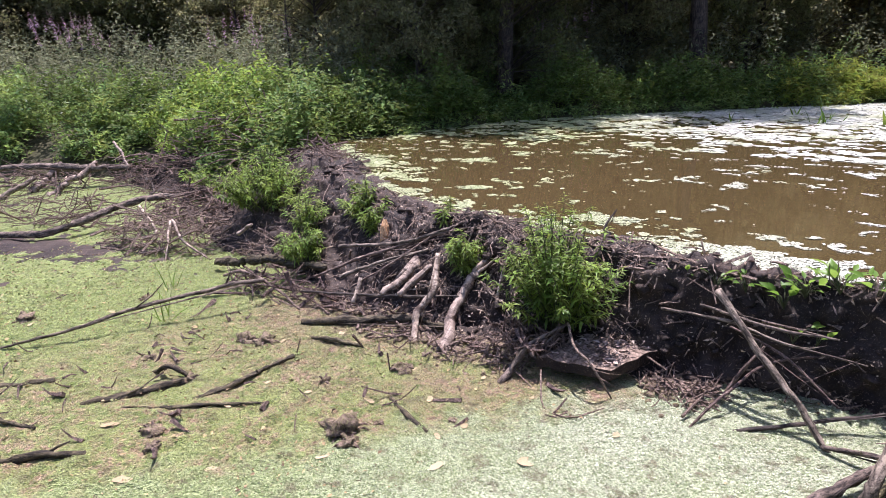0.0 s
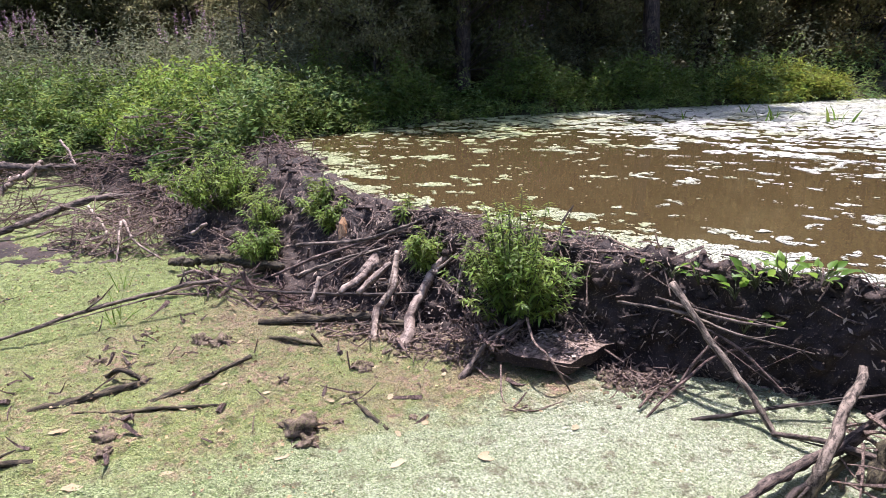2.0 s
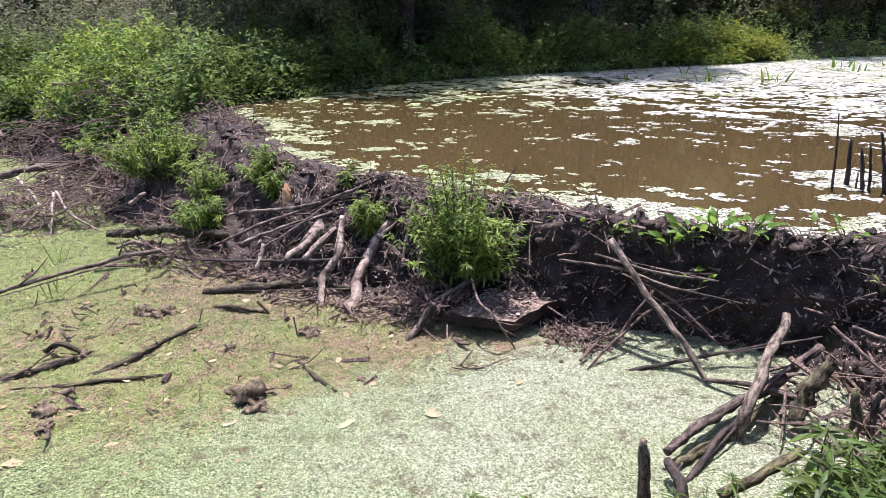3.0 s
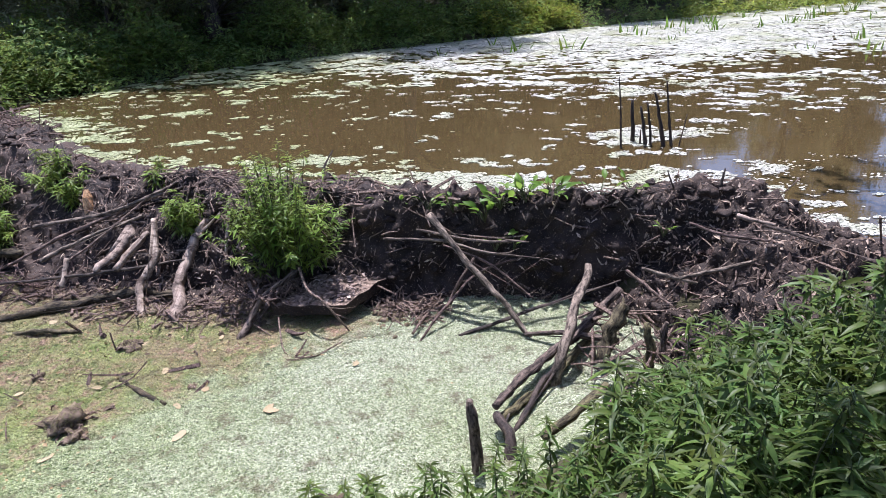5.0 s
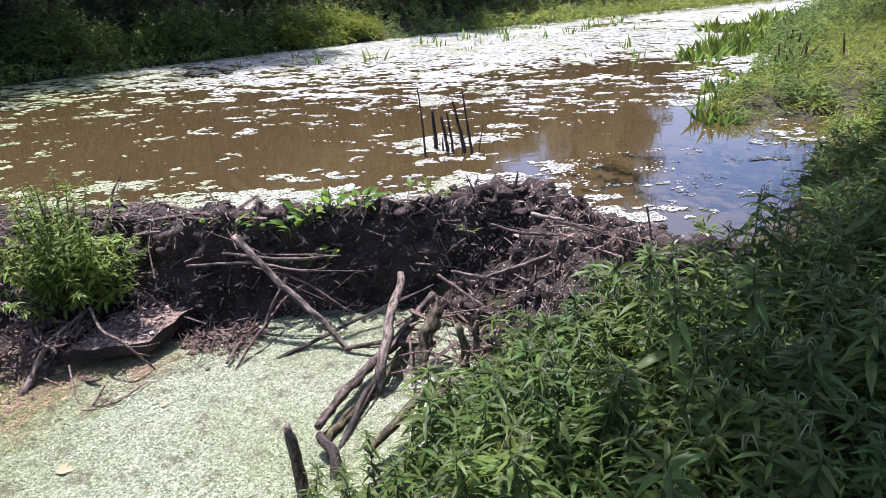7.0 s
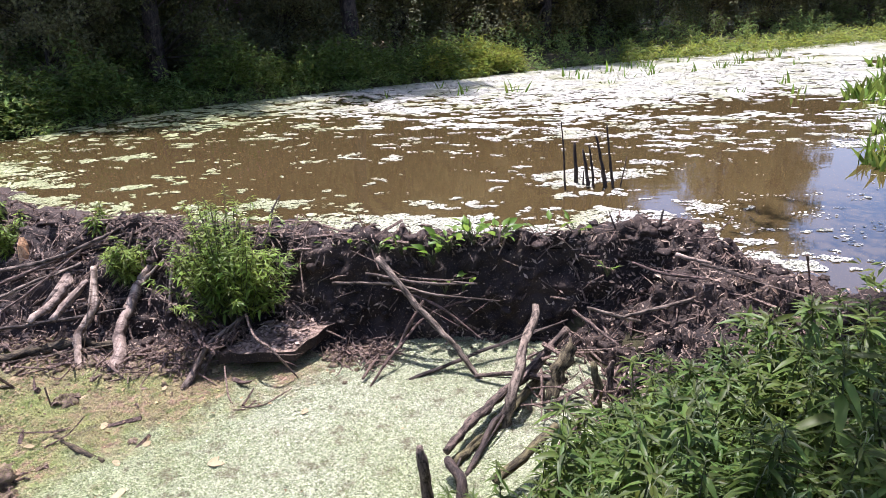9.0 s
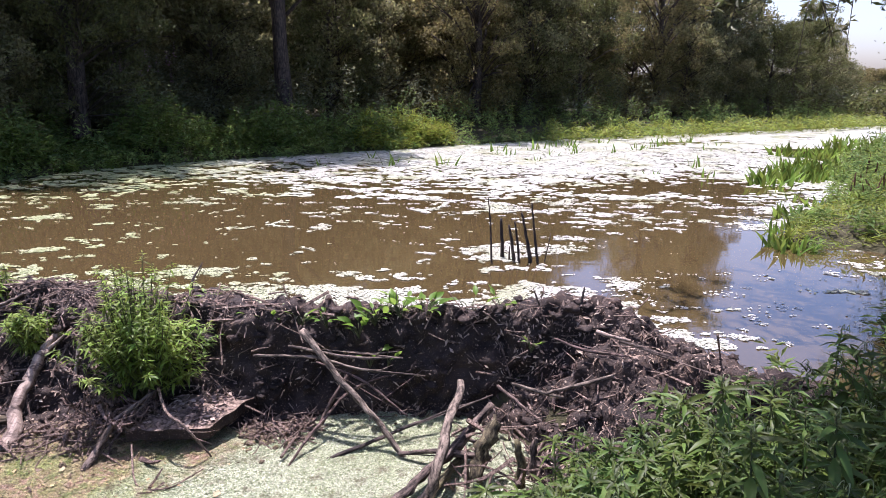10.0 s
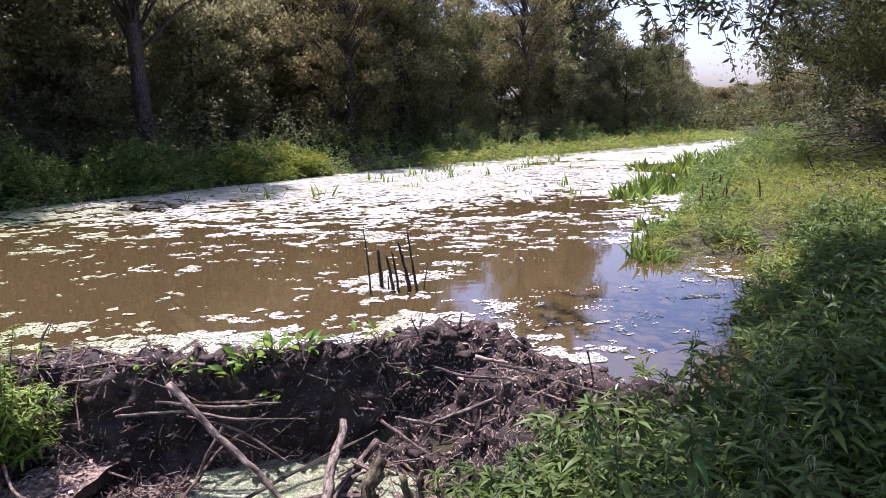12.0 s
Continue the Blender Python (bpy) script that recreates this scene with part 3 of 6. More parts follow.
def clod(at, size, rand, nu=10, nv=7, flat=0.7):
    u = np.linspace(0, 2 * np.pi, nu, endpoint=False)
    w = np.linspace(0.0, np.pi, nv)
    k = rand.uniform(0, 50)
    v = []
    for b in w:
        for a in u:
            d = np.array([math.sin(b) * math.cos(a), math.sin(b) * math.sin(a), math.cos(b)])
            r = size * (1 + 0.9 * noise.noise(Vector(d * 1.6) + Vector((k, 0, 0))) + 0.4 * noise.noise(Vector(d * 4.5) + Vector((0, k, 0))))
            v.append(at + d * r * (1, 1, flat))
    f = [(j * nu + i, j * nu + (i + 1) % nu, (j + 1) * nu + (i + 1) % nu, (j + 1) * nu + i) for j in range(nv - 1) for i in range(nu)]
    return np.array(v), np.array(f)


beaver_dam()


def foot_rubble():
    """The shelf of crumbled mud, moss and bark between the dam's foot and the pool."""
    rand = np.random.default_rng(17)
    toe = DAM_P[:, 4]
    pieces, bark = [], []
    for k in range(900):
        a = toe[rand.integers(int(0.36 * len(toe)), int(0.66 * len(toe)))]
        if -1.75 < a[0] < -0.9 or a[0] > -0.5:
            continue
        out = abs(rand.normal(0, 0.2))
        at = np.array([a[0] + rand.normal(0, 0.05), a[1] + 0.10 - out, 0.0])
        if k % 2:
            pieces.append(clod(at + (0, 0, 0.02 * max(0, 0.3 - out)), rand.uniform(0.015, 0.05) * (1.15 - out), rand, 7, 5, 0.75))
        else:
            d = unit(1, rand, 0.25)[0] * rand.uniform(0.04, 0.16)
            at[2] = rand.uniform(0.01, 0.05)
            bark.append(tube([at - d, at + unit(1, rand)[0] * 0.012, at + d], [0.004 + 0.012 * rand.random() ** 2, 0.004], 5, 0.2, rand))
    tagged(new("foot_rubble", mesh_np("foot_rubble", *joined(pieces), CLOD, True)), "crumbled mossy mud along the dam's foot", "mud", kind="stuff")
    tagged(new("bark_scraps", mesh_np("bark_scraps", *joined(bark), TWIG)), "broken bark and twig scraps along the dam's foot", "twigs", kind="stuff")


def mud_flat():
    """Bare mud left where the lower pool has fallen."""
    def height(x, y):
        e = ((x + 8.9) / 1.8 + 0.25 * (y - 5.2)) ** 2 + ((y - 5.0 - 0.12 * (x + 8.9)) / 0.45) ** 2
        return 0.045 * np.exp(-e * 1.1) - 0.022 + 0.03 * wobble(x, y, 3.0, 8) + 0.02 * wobble(x, y, 9.0, 2)
    me = grid_mesh("mud_flat", np.arange(-12, -5.8, 0.06), np.arange(3.4, 6.9, 0.06), height, MUD, lambda x, y: height(x, y) > -0.02)
    return tagged(new("mud_flat", me), "bare dark mud flat beside the dam", "mud", kind="structure")


mud_flat()
foot_rubble()


# ---- sticks and logs ----
def stick(name, points, radii, material, label, category="stick", group="", twigs=0, sides=9, seed=0, wander=1.0):
    """A branch along a few places, with stubs or side twigs; ends broken off."""
    rand = np.random.default_rng(100 + seed)
    pts = np.asarray(points, float)
    length = np.linalg.norm(np.diff(pts, axis=0), axis=1).sum()
    n = int(min(34, max(9, length / 0.05)))
    line = spline(pts, n) if len(pts) > 2 else pts[0] + (pts[-1] - pts[0]) * np.linspace(0, 1, n)[:, None]
    radii = [0.82 * q for q in radii]
    r0 = float(np.mean(radii))
    sway = np.cumsum(rand.standard_normal((n, 3)), 0) * r0 * (0.24 if material is PEELED else 0.2) * wander
    sway -= np.linspace(0, 1, n)[:, None] * sway[-1]
    line = line + sway
    o = line[0].copy()
    d = line[-1] - line[0]
    q = Vector(d).to_track_quat("Z", "Y").to_matrix().to_4x4()
    thing = new(name)
    thing.matrix_basis = Matrix.Translation(o) @ q
    back = np.array(q.to_3x3())
    local = lambda v: (v - o) @ back
    v, f = tube(local(line), radii, sides + (3 if r0 > 0.035 else 0), (0.34 if material is BARK_WET else 0.15) if r0 > 0.012 else 0.1, rand)
    part("shaft", mesh_np("shaft", v, f, material, True), thing)
    for k in range(twigs):
        i = rand.integers(n // 3, n - 1)
        t = line[min(i + 1, n - 1)] - line[i - 1]
        t /= np.linalg.norm(t) + 1e-9
        w = unit(1, rand)[0]
        w[2] = abs(w[2]) * 0.6
        way = t * 0.7 + w * 0.8
        L = length * rand.uniform(0.12, 0.3)
        end = line[i] + way * L
        mid = line[i] + way * L * 0.5 + unit(1, rand)[0] * L * 0.08
        rr = float(np.interp(i / n, np.linspace(0, 1, len(radii)), radii)) * 0.5
        v, f = tube(local(np.array([line[i], mid, end])), [rr, rr * 0.4], 6, 0.1, rand)
        part("side_twig", mesh_np("side_twig", v, f, material, True), thing)
    return tagged(thing, label, category, group)


G = "sticks of the dam"
STICKS = [
    # pale peeled branches hanging down the dam's face
    ("branch", [(-2.83, 4.55, -0.04), (-2.95, 4.74, 0.14), (-2.85, 4.94, 0.35), (-2.91, 5.14, 0.60)], [0.034, 0.04, 0.036, 0.03], PEELED, "crooked pale peeled branch leaning on the dam", 0),
    ("branch", [(-2.55, 4.51, -0.04), (-2.60, 4.84, 0.16), (-2.55, 5.13, 0.38), (-2.47, 5.29, 0.58)], [0.075, 0.055, 0.05, 0.025], PEELED, "thick split pale branch leaning on the dam", 2),
    ("log", [(-3.32, 4.78, 0.26), (-3.21, 5.04, 0.38), (-3.18, 5.26, 0.50)], [0.03, 0.05, 0.045], PEELED, "short peeled log lying on the dam's face", 0),
    ("branch", [(-3.14, 4.81, 0.28), (-3.06, 5.02, 0.40), (-2.95, 5.09, 0.5)], [0.03, 0.042, 0.02], PEELED, "splintered pale piece of wood on the dam", 1),
    ("branch", [(-3.61, 4.74, 0.16), (-3.61, 4.90, 0.35)], [0.028, 0.024], PEELED, "short pale stub standing out of the dam", 0),
    ("branch", [(-2.29, 5.05, 0.30), (-2.28, 5.15, 0.52), (-2.26, 5.25, 0.75)], [0.018, 0.016, 0.012], PEELED, "thin pale stick beside the weed bush", 0),
    ("branch", [(-4.32, 5.08, 0.2), (-3.83, 5.22, 0.42), (-3.29, 5.42, 0.6), (-2.72, 5.62, 0.77)], [0.016, 0.02, 0.018, 0.01], TWIG, "long thin stick slanting over the dam", 1),
    ("branch", [(-4.16, 5.32, 0.47), (-3.52, 5.37, 0.57), (-3.08, 5.5, 0.70), (-2.77, 5.72, 0.82)], [0.022, 0.02, 0.018, 0.01], BARK, "long grey stick lying across the dam", 1),
    ("branch", [(-3.94, 5.00, 0.27), (-3.54, 5.17, 0.42), (-3.09, 5.28, 0.58)], [0.024, 0.022, 0.014], BARK, "grey stick lying across the dam", 0),
    ("branch", [(-3.66, 4.98, 0.29), (-3.38, 5.14, 0.47), (-3.06, 5.57, 0.72)], [0.012, 0.012, 0.008], TWIG, "thin twig slanting over the dam", 1),
    ("branch", [(-4.29, 4.84, 0.13), (-3.31, 4.80, 0.25), (-2.59, 4.96, 0.3)], [0.014, 0.016, 0.01], BARK_DARK, "dark thin stick along the dam's foot", 0),
    ("branch", [(-1.91, 4.22, -0.04), (-1.84, 4.36, 0.10), (-1.74, 4.48, 0.24), (-1.54, 4.64, 0.36)], [0.042, 0.034, 0.022, 0.012], BARK, "tapered dead branch standing at the dam's foot", 0),
    ("branch", [(-1.52, 4.62, 0.38), (-1.39, 4.37, 0.32), (-1.23, 4.26, 0.25), (-1.09, 4.31, -0.01)], [0.012, 0.013, 0.011, 0.007], TWIG, "forked bare twig hanging over the plank", 2),
    ("branch", [(-1.62, 4.3, 0.12), (-1.50, 4.02, 0.0), (-1.28, 3.95, 0.01), (-1.10, 4.13, 0.03)], [0.008, 0.007, 0.007, 0.004], TWIG, "thin curved twig lying on the duckweed", 1),
    ("branch", [(-4.17, 6.07, 0.72), (-4.25, 6.15, 0.9), (-4.37, 6.27, 1.0)], [0.022, 0.017, 0.01], BARK_DARK, "dark stub sticking out of the dam's crest", 0),
    ("branch", [(-1.54, 5.55, 0.72), (-1.52, 5.62, 0.88), (-1.46, 5.74, 1.0)], [0.016, 0.013, 0.006], BARK_DARK, "dark forked twig on the dam's crest", 1),
    # the right part, over the shaded hollow
    ("branch", [(0.24, 4.24, -0.02), (0.02, 4.40, 0.22), (-0.25, 4.60, 0.46), (-0.52, 4.81, 0.73)], [0.022, 0.026, 0.028, 0.03], BARK, "straight grey branch propped against the dam", 0),
    ("branch", [(-0.90, 4.90, 0.50), (-0.41, 4.78, 0.53), (-0.10, 4.62, 0.5), (0.39, 4.56, 0.46)], [0.012, 0.015, 0.011, 0.006], BARK, "pale thin stick across the dam's face", 1),
    ("branch", [(-0.63, 4.88, 0.58), (-0.15, 4.70, 0.56), (0.23, 4.66, 0.56)], [0.012, 0.014, 0.008], BARK, "grey stick across the dam's face", 0),
    ("branch", [(-0.41, 4.75, 0.5), (-0.06, 4.59, 0.42), (0.26, 4.45, 0.2)], [0.01, 0.012, 0.008], TWIG, "thin twig hanging down before the dam", 1),
    ("branch", [(-0.39, 4.70, 0.0), (-0.30, 4.75, 0.2), (-0.18, 4.83, 0.37)], [0.022, 0.018, 0.01], TWIG, "crooked twig at the dam's foot", 1),
    ("branch", [(-0.57, 4.16, -0.02), (-0.37, 4.49, 0.13), (-0.10, 4.84, 0.25), (0.46, 4.90, 0.40)], [0.011, 0.013, 0.013, 0.007], TWIG, "long thin curved stick with one end in the duckweed", 1),
    ("branch", [(-0.35, 4.23, -0.02), (0.05, 4.40, 0.07), (0.50, 4.59, 0.14), (0.92, 4.70, 0.22)], [0.018, 0.016, 0.014, 0.01], BARK_DARK, "dark thin stick lying low over the duckweed", 0),
    ("log", [(0.36, 3.67, -0.04), (0.42, 3.74, 0.21), (0.52, 4.04, 0.36), (0.64, 4.42, 0.48)], [0.045, 0.043, 0.039, 0.033], BARK, "straight grey log leaning into the dam's hollow", 0),
    ("log", [(-0.0, 3.3, 0.11), (0.27, 3.76, 0.09), (0.6, 4.14, 0.13), (0.88, 4.51, 0.24)], [0.03, 0.038, 0.036, 0.032], BARK, "grey log lying from the bank to the dam", 0),
    ("log", [(0.04, 3.3, 0.03), (0.34, 3.72, 0.03), (0.68, 4.18, 0.05)], [0.032, 0.035, 0.03], BARK_MOSS, "thin mossy log beside a grey one", 0),
    ("branch", [(0.10, 3.20, -0.02), (0.25, 3.55, 0.05), (0.41, 3.78, 0.1)], [0.022, 0.024, 0.018], BARK_DARK, "dark stick below the logs at the bank", 0),
    ("branch", [(0.20, 4.25, 0.02), (0.44, 4.14, 0.10), (0.80, 3.98, 0.13)], [0.016, 0.022, 0.03], BARK, "crooked branch across the logs", 1),
    ("log", [(-0.08, 2.88, -0.05), (-0.11, 2.88, 0.2), (-0.10, 2.88, 0.34), (-0.12, 2.88, 0.45)], [0.052, 0.034, 0.036, 0.022], BARK, "rotten upright stump at the bank's edge", 0),
    ("log", [(0.08, 2.97, -0.05), (0.08, 3.07, 0.08), (0.0, 3.22, 0.11)], [0.05, 0.036, 0.03], BARK_DARK, "dark gnawed stump at the bank's edge", 1),
    ("log", [(0.25, 3.00, 0.13), (0.44, 3.17, 0.17), (0.63, 3.35, 0.22)], [0.03, 0.034, 0.03], BARK_MOSS, "mossy stick on the bank's edge", 0),
    ("log", [(0.68, 3.82, 0.06), (0.75, 3.92, 0.22), (0.84, 4.02, 0.38)], [0.05, 0.065, 0.035], BARK_WET, "rotten mossy lump of wood below the dam's end", 1),
    ("log", [(0.96, 3.78, 0.05), (0.95, 3.8, 0.22), (0.93, 3.82, 0.36)], [0.04, 0.036, 0.024], BARK_MOSS, "upright rotten stub below the dam's end", 0),
    ("log", [(1.07, 3.84, 0.05), (1.06, 3.86, 0.2), (1.07, 3.88, 0.33)], [0.028, 0.026, 0.018], BARK, "thin upright grey stub among the weeds", 0),
    ("branch", [(1.00, 4.41, 0.46), (1.17, 4.33, 0.44), (1.34, 4.25, 0.42)], [0.013, 0.016, 0.012], BARK, "weathered stick above the weeds", 0),
    ("branch", [(0.91, 4.46, 0.42), (1.05, 4.28, 0.36), (1.17, 4.14, 0.3)], [0.014, 0.014, 0.01], TWIG, "thin stick above the weeds", 1),
    ("branch", [(1.72, 4.28, 0.82), (2.02, 4.10, 0.77), (2.25, 3.70, 0.78)], [0.014, 0.018, 0.014], BARK, "grey stick lying on the dam's end", 0),
    ("branch", [(1.62, 4.48, 0.82), (1.82, 4.34, 0.80)], [0.02, 0.012], PEELED, "split pale chip on the dam's end", 0),
    ("branch", [(1.21, 4.21, 0.48), (1.56, 4.25, 0.55), (1.85, 4.30, 0.60)], [0.014, 0.017, 0.012], BARK, "weathered stick on the dam's slope", 1),
    ("branch", [(1.35, 4.60, 0.72), (1.55, 4.40, 0.70), (1.80, 4.30, 0.70)], [0.012, 0.014, 0.01], TWIG, "thin stick on the dam's slope", 1),
    ("branch", [(1.30, 4.92, 0.86), (1.25, 4.95, 1.0)], [0.01, 0.005], BARK_DARK, "thin dark twig standing on the crest", 0),
    ("branch", [(1.62, 4.88, 0.88), (1.64, 4.90, 1.02)], [0.018, 0.006], BARK_DARK, "pointed splinter standing on the crest", 0),
    # dead wood on the lower pool
    ("branch", [(-6.07, 2.94, 0.02), (-5.69, 3.27, 0.1), (-5.43, 3.66, 0.18), (-5.16, 4.01, 0.24), (-4.84, 4.41, 0.27), (-4.65, 4.72, 0.24)], [0.012, 0.018, 0.02, 0.023, 0.024, 0.027], BARK, "long grey branch lying over the duckweed", 2),
    ("log", [(-4.55, 2.64, -0.01), (-4.29, 2.92, 0.02), (-4.09, 3.19, 0.02)], [0.03, 0.045, 0.03], BARK_WET, "dark rotten log half sunk in the duckweed", 1),
    ("branch", [(-4.48, 3.22, -0.01), (-4.27, 3.22, 0.09), (-4.13, 3.27, 0.0)], [0.02, 0.024, 0.02], BARK_WET, "arched dark root above the duckweed", 0),
    ("branch", [(-3.87, 3.04, -0.01), (-3.73, 3.27, 0.02), (-3.67, 3.56, 0.02), (-3.57, 3.85, 0.04)], [0.025, 0.028, 0.02, 0.016], BARK_WET, "dark crooked branch in the duckweed", 1),
    ("branch", [(-4.26, 2.75, -0.01), (-3.79, 2.94, 0.015), (-3.31, 3.23, 0.0)], [0.016, 0.02, 0.014], BARK_WET, "dark thin branch in the duckweed", 0),
    ("branch", [(-3.72, 4.24, 0.0), (-3.44, 4.22, 0.035), (-3.20, 4.28, 0.01)], [0.02, 0.026, 0.018], BARK_WET, "dark branch in the rusty scum", 0),
    ("branch", [(-2.52, 3.66, 0.0), (-2.30, 3.52, 0.012), (-2.08, 3.41, 0.0)], [0.016, 0.02, 0.016], BARK_WET, "dark mossy stick in the duckweed", 0),
    ("branch", [(-4.45, 1.9, 0.0), (-4.16, 2.11, 0.03), (-3.94, 2.26, 0.01)], [0.03, 0.03, 0.02], BARK_WET, "dark branch with weed hanging on it", 1),
    ("branch", [(-4.95, 2.2, 0.04), (-4.55, 2.30, 0.0)], [0.022, 0.016], BARK_WET, "dark stub at the pool's edge", 1),
    ("branch", [(-5.5, 2.45, 0.0), (-5.09, 2.79, 0.0)], [0.03, 0.022], BARK_WET, "sunken dark branch in the duckweed", 0),
    ("log", [(-3.98, 4.46, 0.02), (-3.55, 4.61, 0.05), (-3.1, 4.8, 0.06), (-2.6, 4.75, 0.08)], [0.035, 0.045, 0.04, 0.03], BARK_WET, "dark wet log along the dam's foot", 0),
    ("branch", [(-5.49, 4.98, 0.08), (-5.16, 4.95, 0.2), (-4.64, 4.88, 0.1), (-4.22, 4.71, 0.0)], [0.02, 0.024, 0.018, 0.012], TWIG, "crooked stick at the dam's foot", 2),
    ("log", [(-5.9, 5.25, 0.10), (-5.29, 5.42, 0.15), (-4.38, 5.35, 0.2)], [0.05, 0.06, 0.045], BARK_WET, "dark wet log along the dam's foot", 0),
    ("branch", [(-1.0, 2.50, -0.01), (-0.85, 2.58, 0.09), (-0.62, 2.5, 0.03)], [0.018, 0.02, 0.012], BARK_WET, "dark crooked root at the pool's near edge", 1),
    # the tangle by the far bank
    ("log", [(-13.9, 7.3, 0.32), (-12.24, 7.73, 0.36), (-11.20, 8.28, 0.34)], [0.07, 0.08, 0.06], BARK, "long weathered log across the pool's end", 1),
    ("log", [(-12.48, 7.10, 0.02), (-12.55, 7.83, 0.4)], [0.08, 0.07], PEELED, "pale broken log leaning by the bank", 0),
    ("log", [(-11.96, 7.05, 0.02), (-11.86, 8.06, 0.42)], [0.07, 0.06], PEELED, "pale broken log leaning by the bank", 1),
    ("log", [(-10.0, 4.85, 0.06), (-9.03, 5.31, 0.14), (-8.74, 6.17, 0.25), (-8.39, 6.79, 0.36)], [0.05, 0.06, 0.06, 0.05], BARK, "grey log lying from the mud up to the dam", 2),
    ("log", [(-12.36, 6.40, 0.03), (-12.49, 7.22, 0.28)], [0.06, 0.05], BARK, "grey branch by the bank", 1),
    ("branch", [(-8.26, 6.14, 0.34), (-7.27, 5.58, 0.17), (-7.50, 5.35, -0.02)], [0.024, 0.022, 0.012], PEELED, "pale dead branch hanging over the pool", 2),
    ("branch", [(-7.15, 5.77, 0.34), (-6.72, 5.54, 0.17), (-6.26, 5.50, 0.0)], [0.022, 0.02, 0.012], PEELED, "pale dead branch hanging over the pool", 2),
    ("branch", [(-7.19, 5.76, 0.32), (-6.95, 5.5, 0.2), (-6.71, 5.22, 0.0)], [0.02, 0.018, 0.01], PEELED, "pale dead twig hanging over the pool", 1),
    ("branch", [(-11.93, 8.54, 0.75), (-11.5, 8.4, 0.5), (-11.09, 8.20, 0.12)], [0.03, 0.03, 0.02], PEELED, "bare branch leaning by the bank", 1),
    ("branch", [(-9.9, 8.6, 0.85), (-9.3, 8.9, 1.05), (-8.7, 9.1, 0.9)], [0.03, 0.03, 0.02], BARK, "grey branch on top of the heap", 2),
    ("branch", [(-8.2, 8.6, 0.75), (-7.4, 8.9, 1.0), (-6.9, 8.9, 0.82)], [0.02, 0.02, 0.012], TWIG, "arched bare branch on the dam's end", 2),
    ("branch", [(-5.68, 5.44, 0.4), (-5.51, 5.51, 0.52)], [0.028, 0.02], PEELED, "pale splinter among twigs", 0),
]
for k, (name, pts, rad, mat, label, tw) in enumerate(STICKS):
    stick(name, pts, rad, mat, label, "log" if name == "log" else "stick", G, tw, 9, k)


def brush_heap(name, cx, cy, rx, ry, h, n, seed, label, length=(0.3, 1.3), material=TWIG):
    """A tangle of dead branches and twigs."""
    rand = np.random.default_rng(seed)
    pieces = []
    for k in range(n):
        a, r = rand.uniform(0, 6.28), math.sqrt(rand.random())
        x, y = cx + rx * r * math.cos(a), cy + ry * r * math.sin(a)
        z = float(max(0.0, ground_height(np.array([x]), np.array([y]))[0])) + h * (1 - r * r) * rand.random() + 0.02
        L = rand.uniform(*length) * rand.uniform(0.4, 1)
        d = unit(1, rand, 0.35)[0]
        q = np.array([x, y, z])
        pieces.append(tube(spline([q - d * L / 2, q + unit(1, rand)[0] * L * 0.1, q + d * L / 2 + (0, 0, rand.uniform(-0.1, 0.1))], 5), [0.006 + 0.02 * rand.random() ** 3, 0.004], 4, 0.12, rand))
    return tagged(new(name, mesh_np(name, *joined(pieces), material)), label, "branches", kind="stuff")


brush_heap("brush_heap", -6.6, 7.9, 1.5, 0.7, 0.3, 260, 150, "tangle of brown twigs on the dam's crest", (0.3, 1.0))
brush_heap("brush_heap", -9.3, 8.5, 2.6, 0.9, 0.9, 420, 151, "tangle of dead brown branches at the dam's far end", (0.4, 1.5))
brush_heap("brush_heap", -7.9, 7.0, 0.9, 0.7, 0.55, 240, 161, "brown tangle of dead branches on the dam", (0.4, 1.3))
brush_heap("brush_heap", -5.4, 6.1, 0.8, 0.5, 0.35, 200, 162, "brown tangle of twigs on the dam's face", (0.2, 0.8))
brush_heap("brush_heap", -7.4, 5.9, 1.1, 0.6, 0.45, 240, 152, "heap of bare pinkish twigs beside the dam", (0.3, 1.1))
brush_heap("brush_heap", -10.3, 6.3, 1.8, 0.8, 0.25, 150, 153, "dead twigs lying in the shallow pool", (0.4, 1.4))
brush_heap("brush_heap", -12.8, 7.5, 1.5, 0.7, 0.4, 110, 154, "dead branches below the far bank", (0.5, 1.6))
brush_heap("brush_heap", 0.85, 4.0, 0.35, 0.55, 0.3, 60, 155, "tangle of sticks below the dam's end", (0.2, 0.6))
brush_heap("brush_heap", 1.65, 4.45, 0.75, 0.45, 0.05, 75, 163, "brown twigs strewn over the dam's end", (0.08, 0.45))
brush_heap("dry_brush", 9.3, 8.7, 1.3, 0.8, 0.4, 190, 168, "dry brown stems on the grassy bank", (0.3, 0.9))
brush_heap("dead_branches", 13.2, 10.6, 2.6, 1.6, 2.2, 420, 169, "dark dead branches under the willow shrub", (0.5, 1.8), BARK_DARK)
brush_heap("brush_heap", -4.7, 5.0, 0.8, 0.25, 0.2, 120, 156, "tangle of twigs at the dam's foot", (0.2, 0.7))


def gnawed_stump():
    rand = np.random.default_rng(5)
    base = np.array([-3.78, 5.58, 0.50])
    line = base + np.array([(0, 0, -0.05), (0.0, 0.02, 0.06), (-0.01, 0.04, 0.14), (-0.015, 0.06, 0.21)])
    v, f = tube(line, [0.045, 0.05, 0.045, 0.02], 10, 0.16, rand)
    return tagged(new("stump", mesh_np("stump", v, f, ORANGE)), "orange freshly gnawed wooden stump in the dam", "stump")


gnawed_stump()


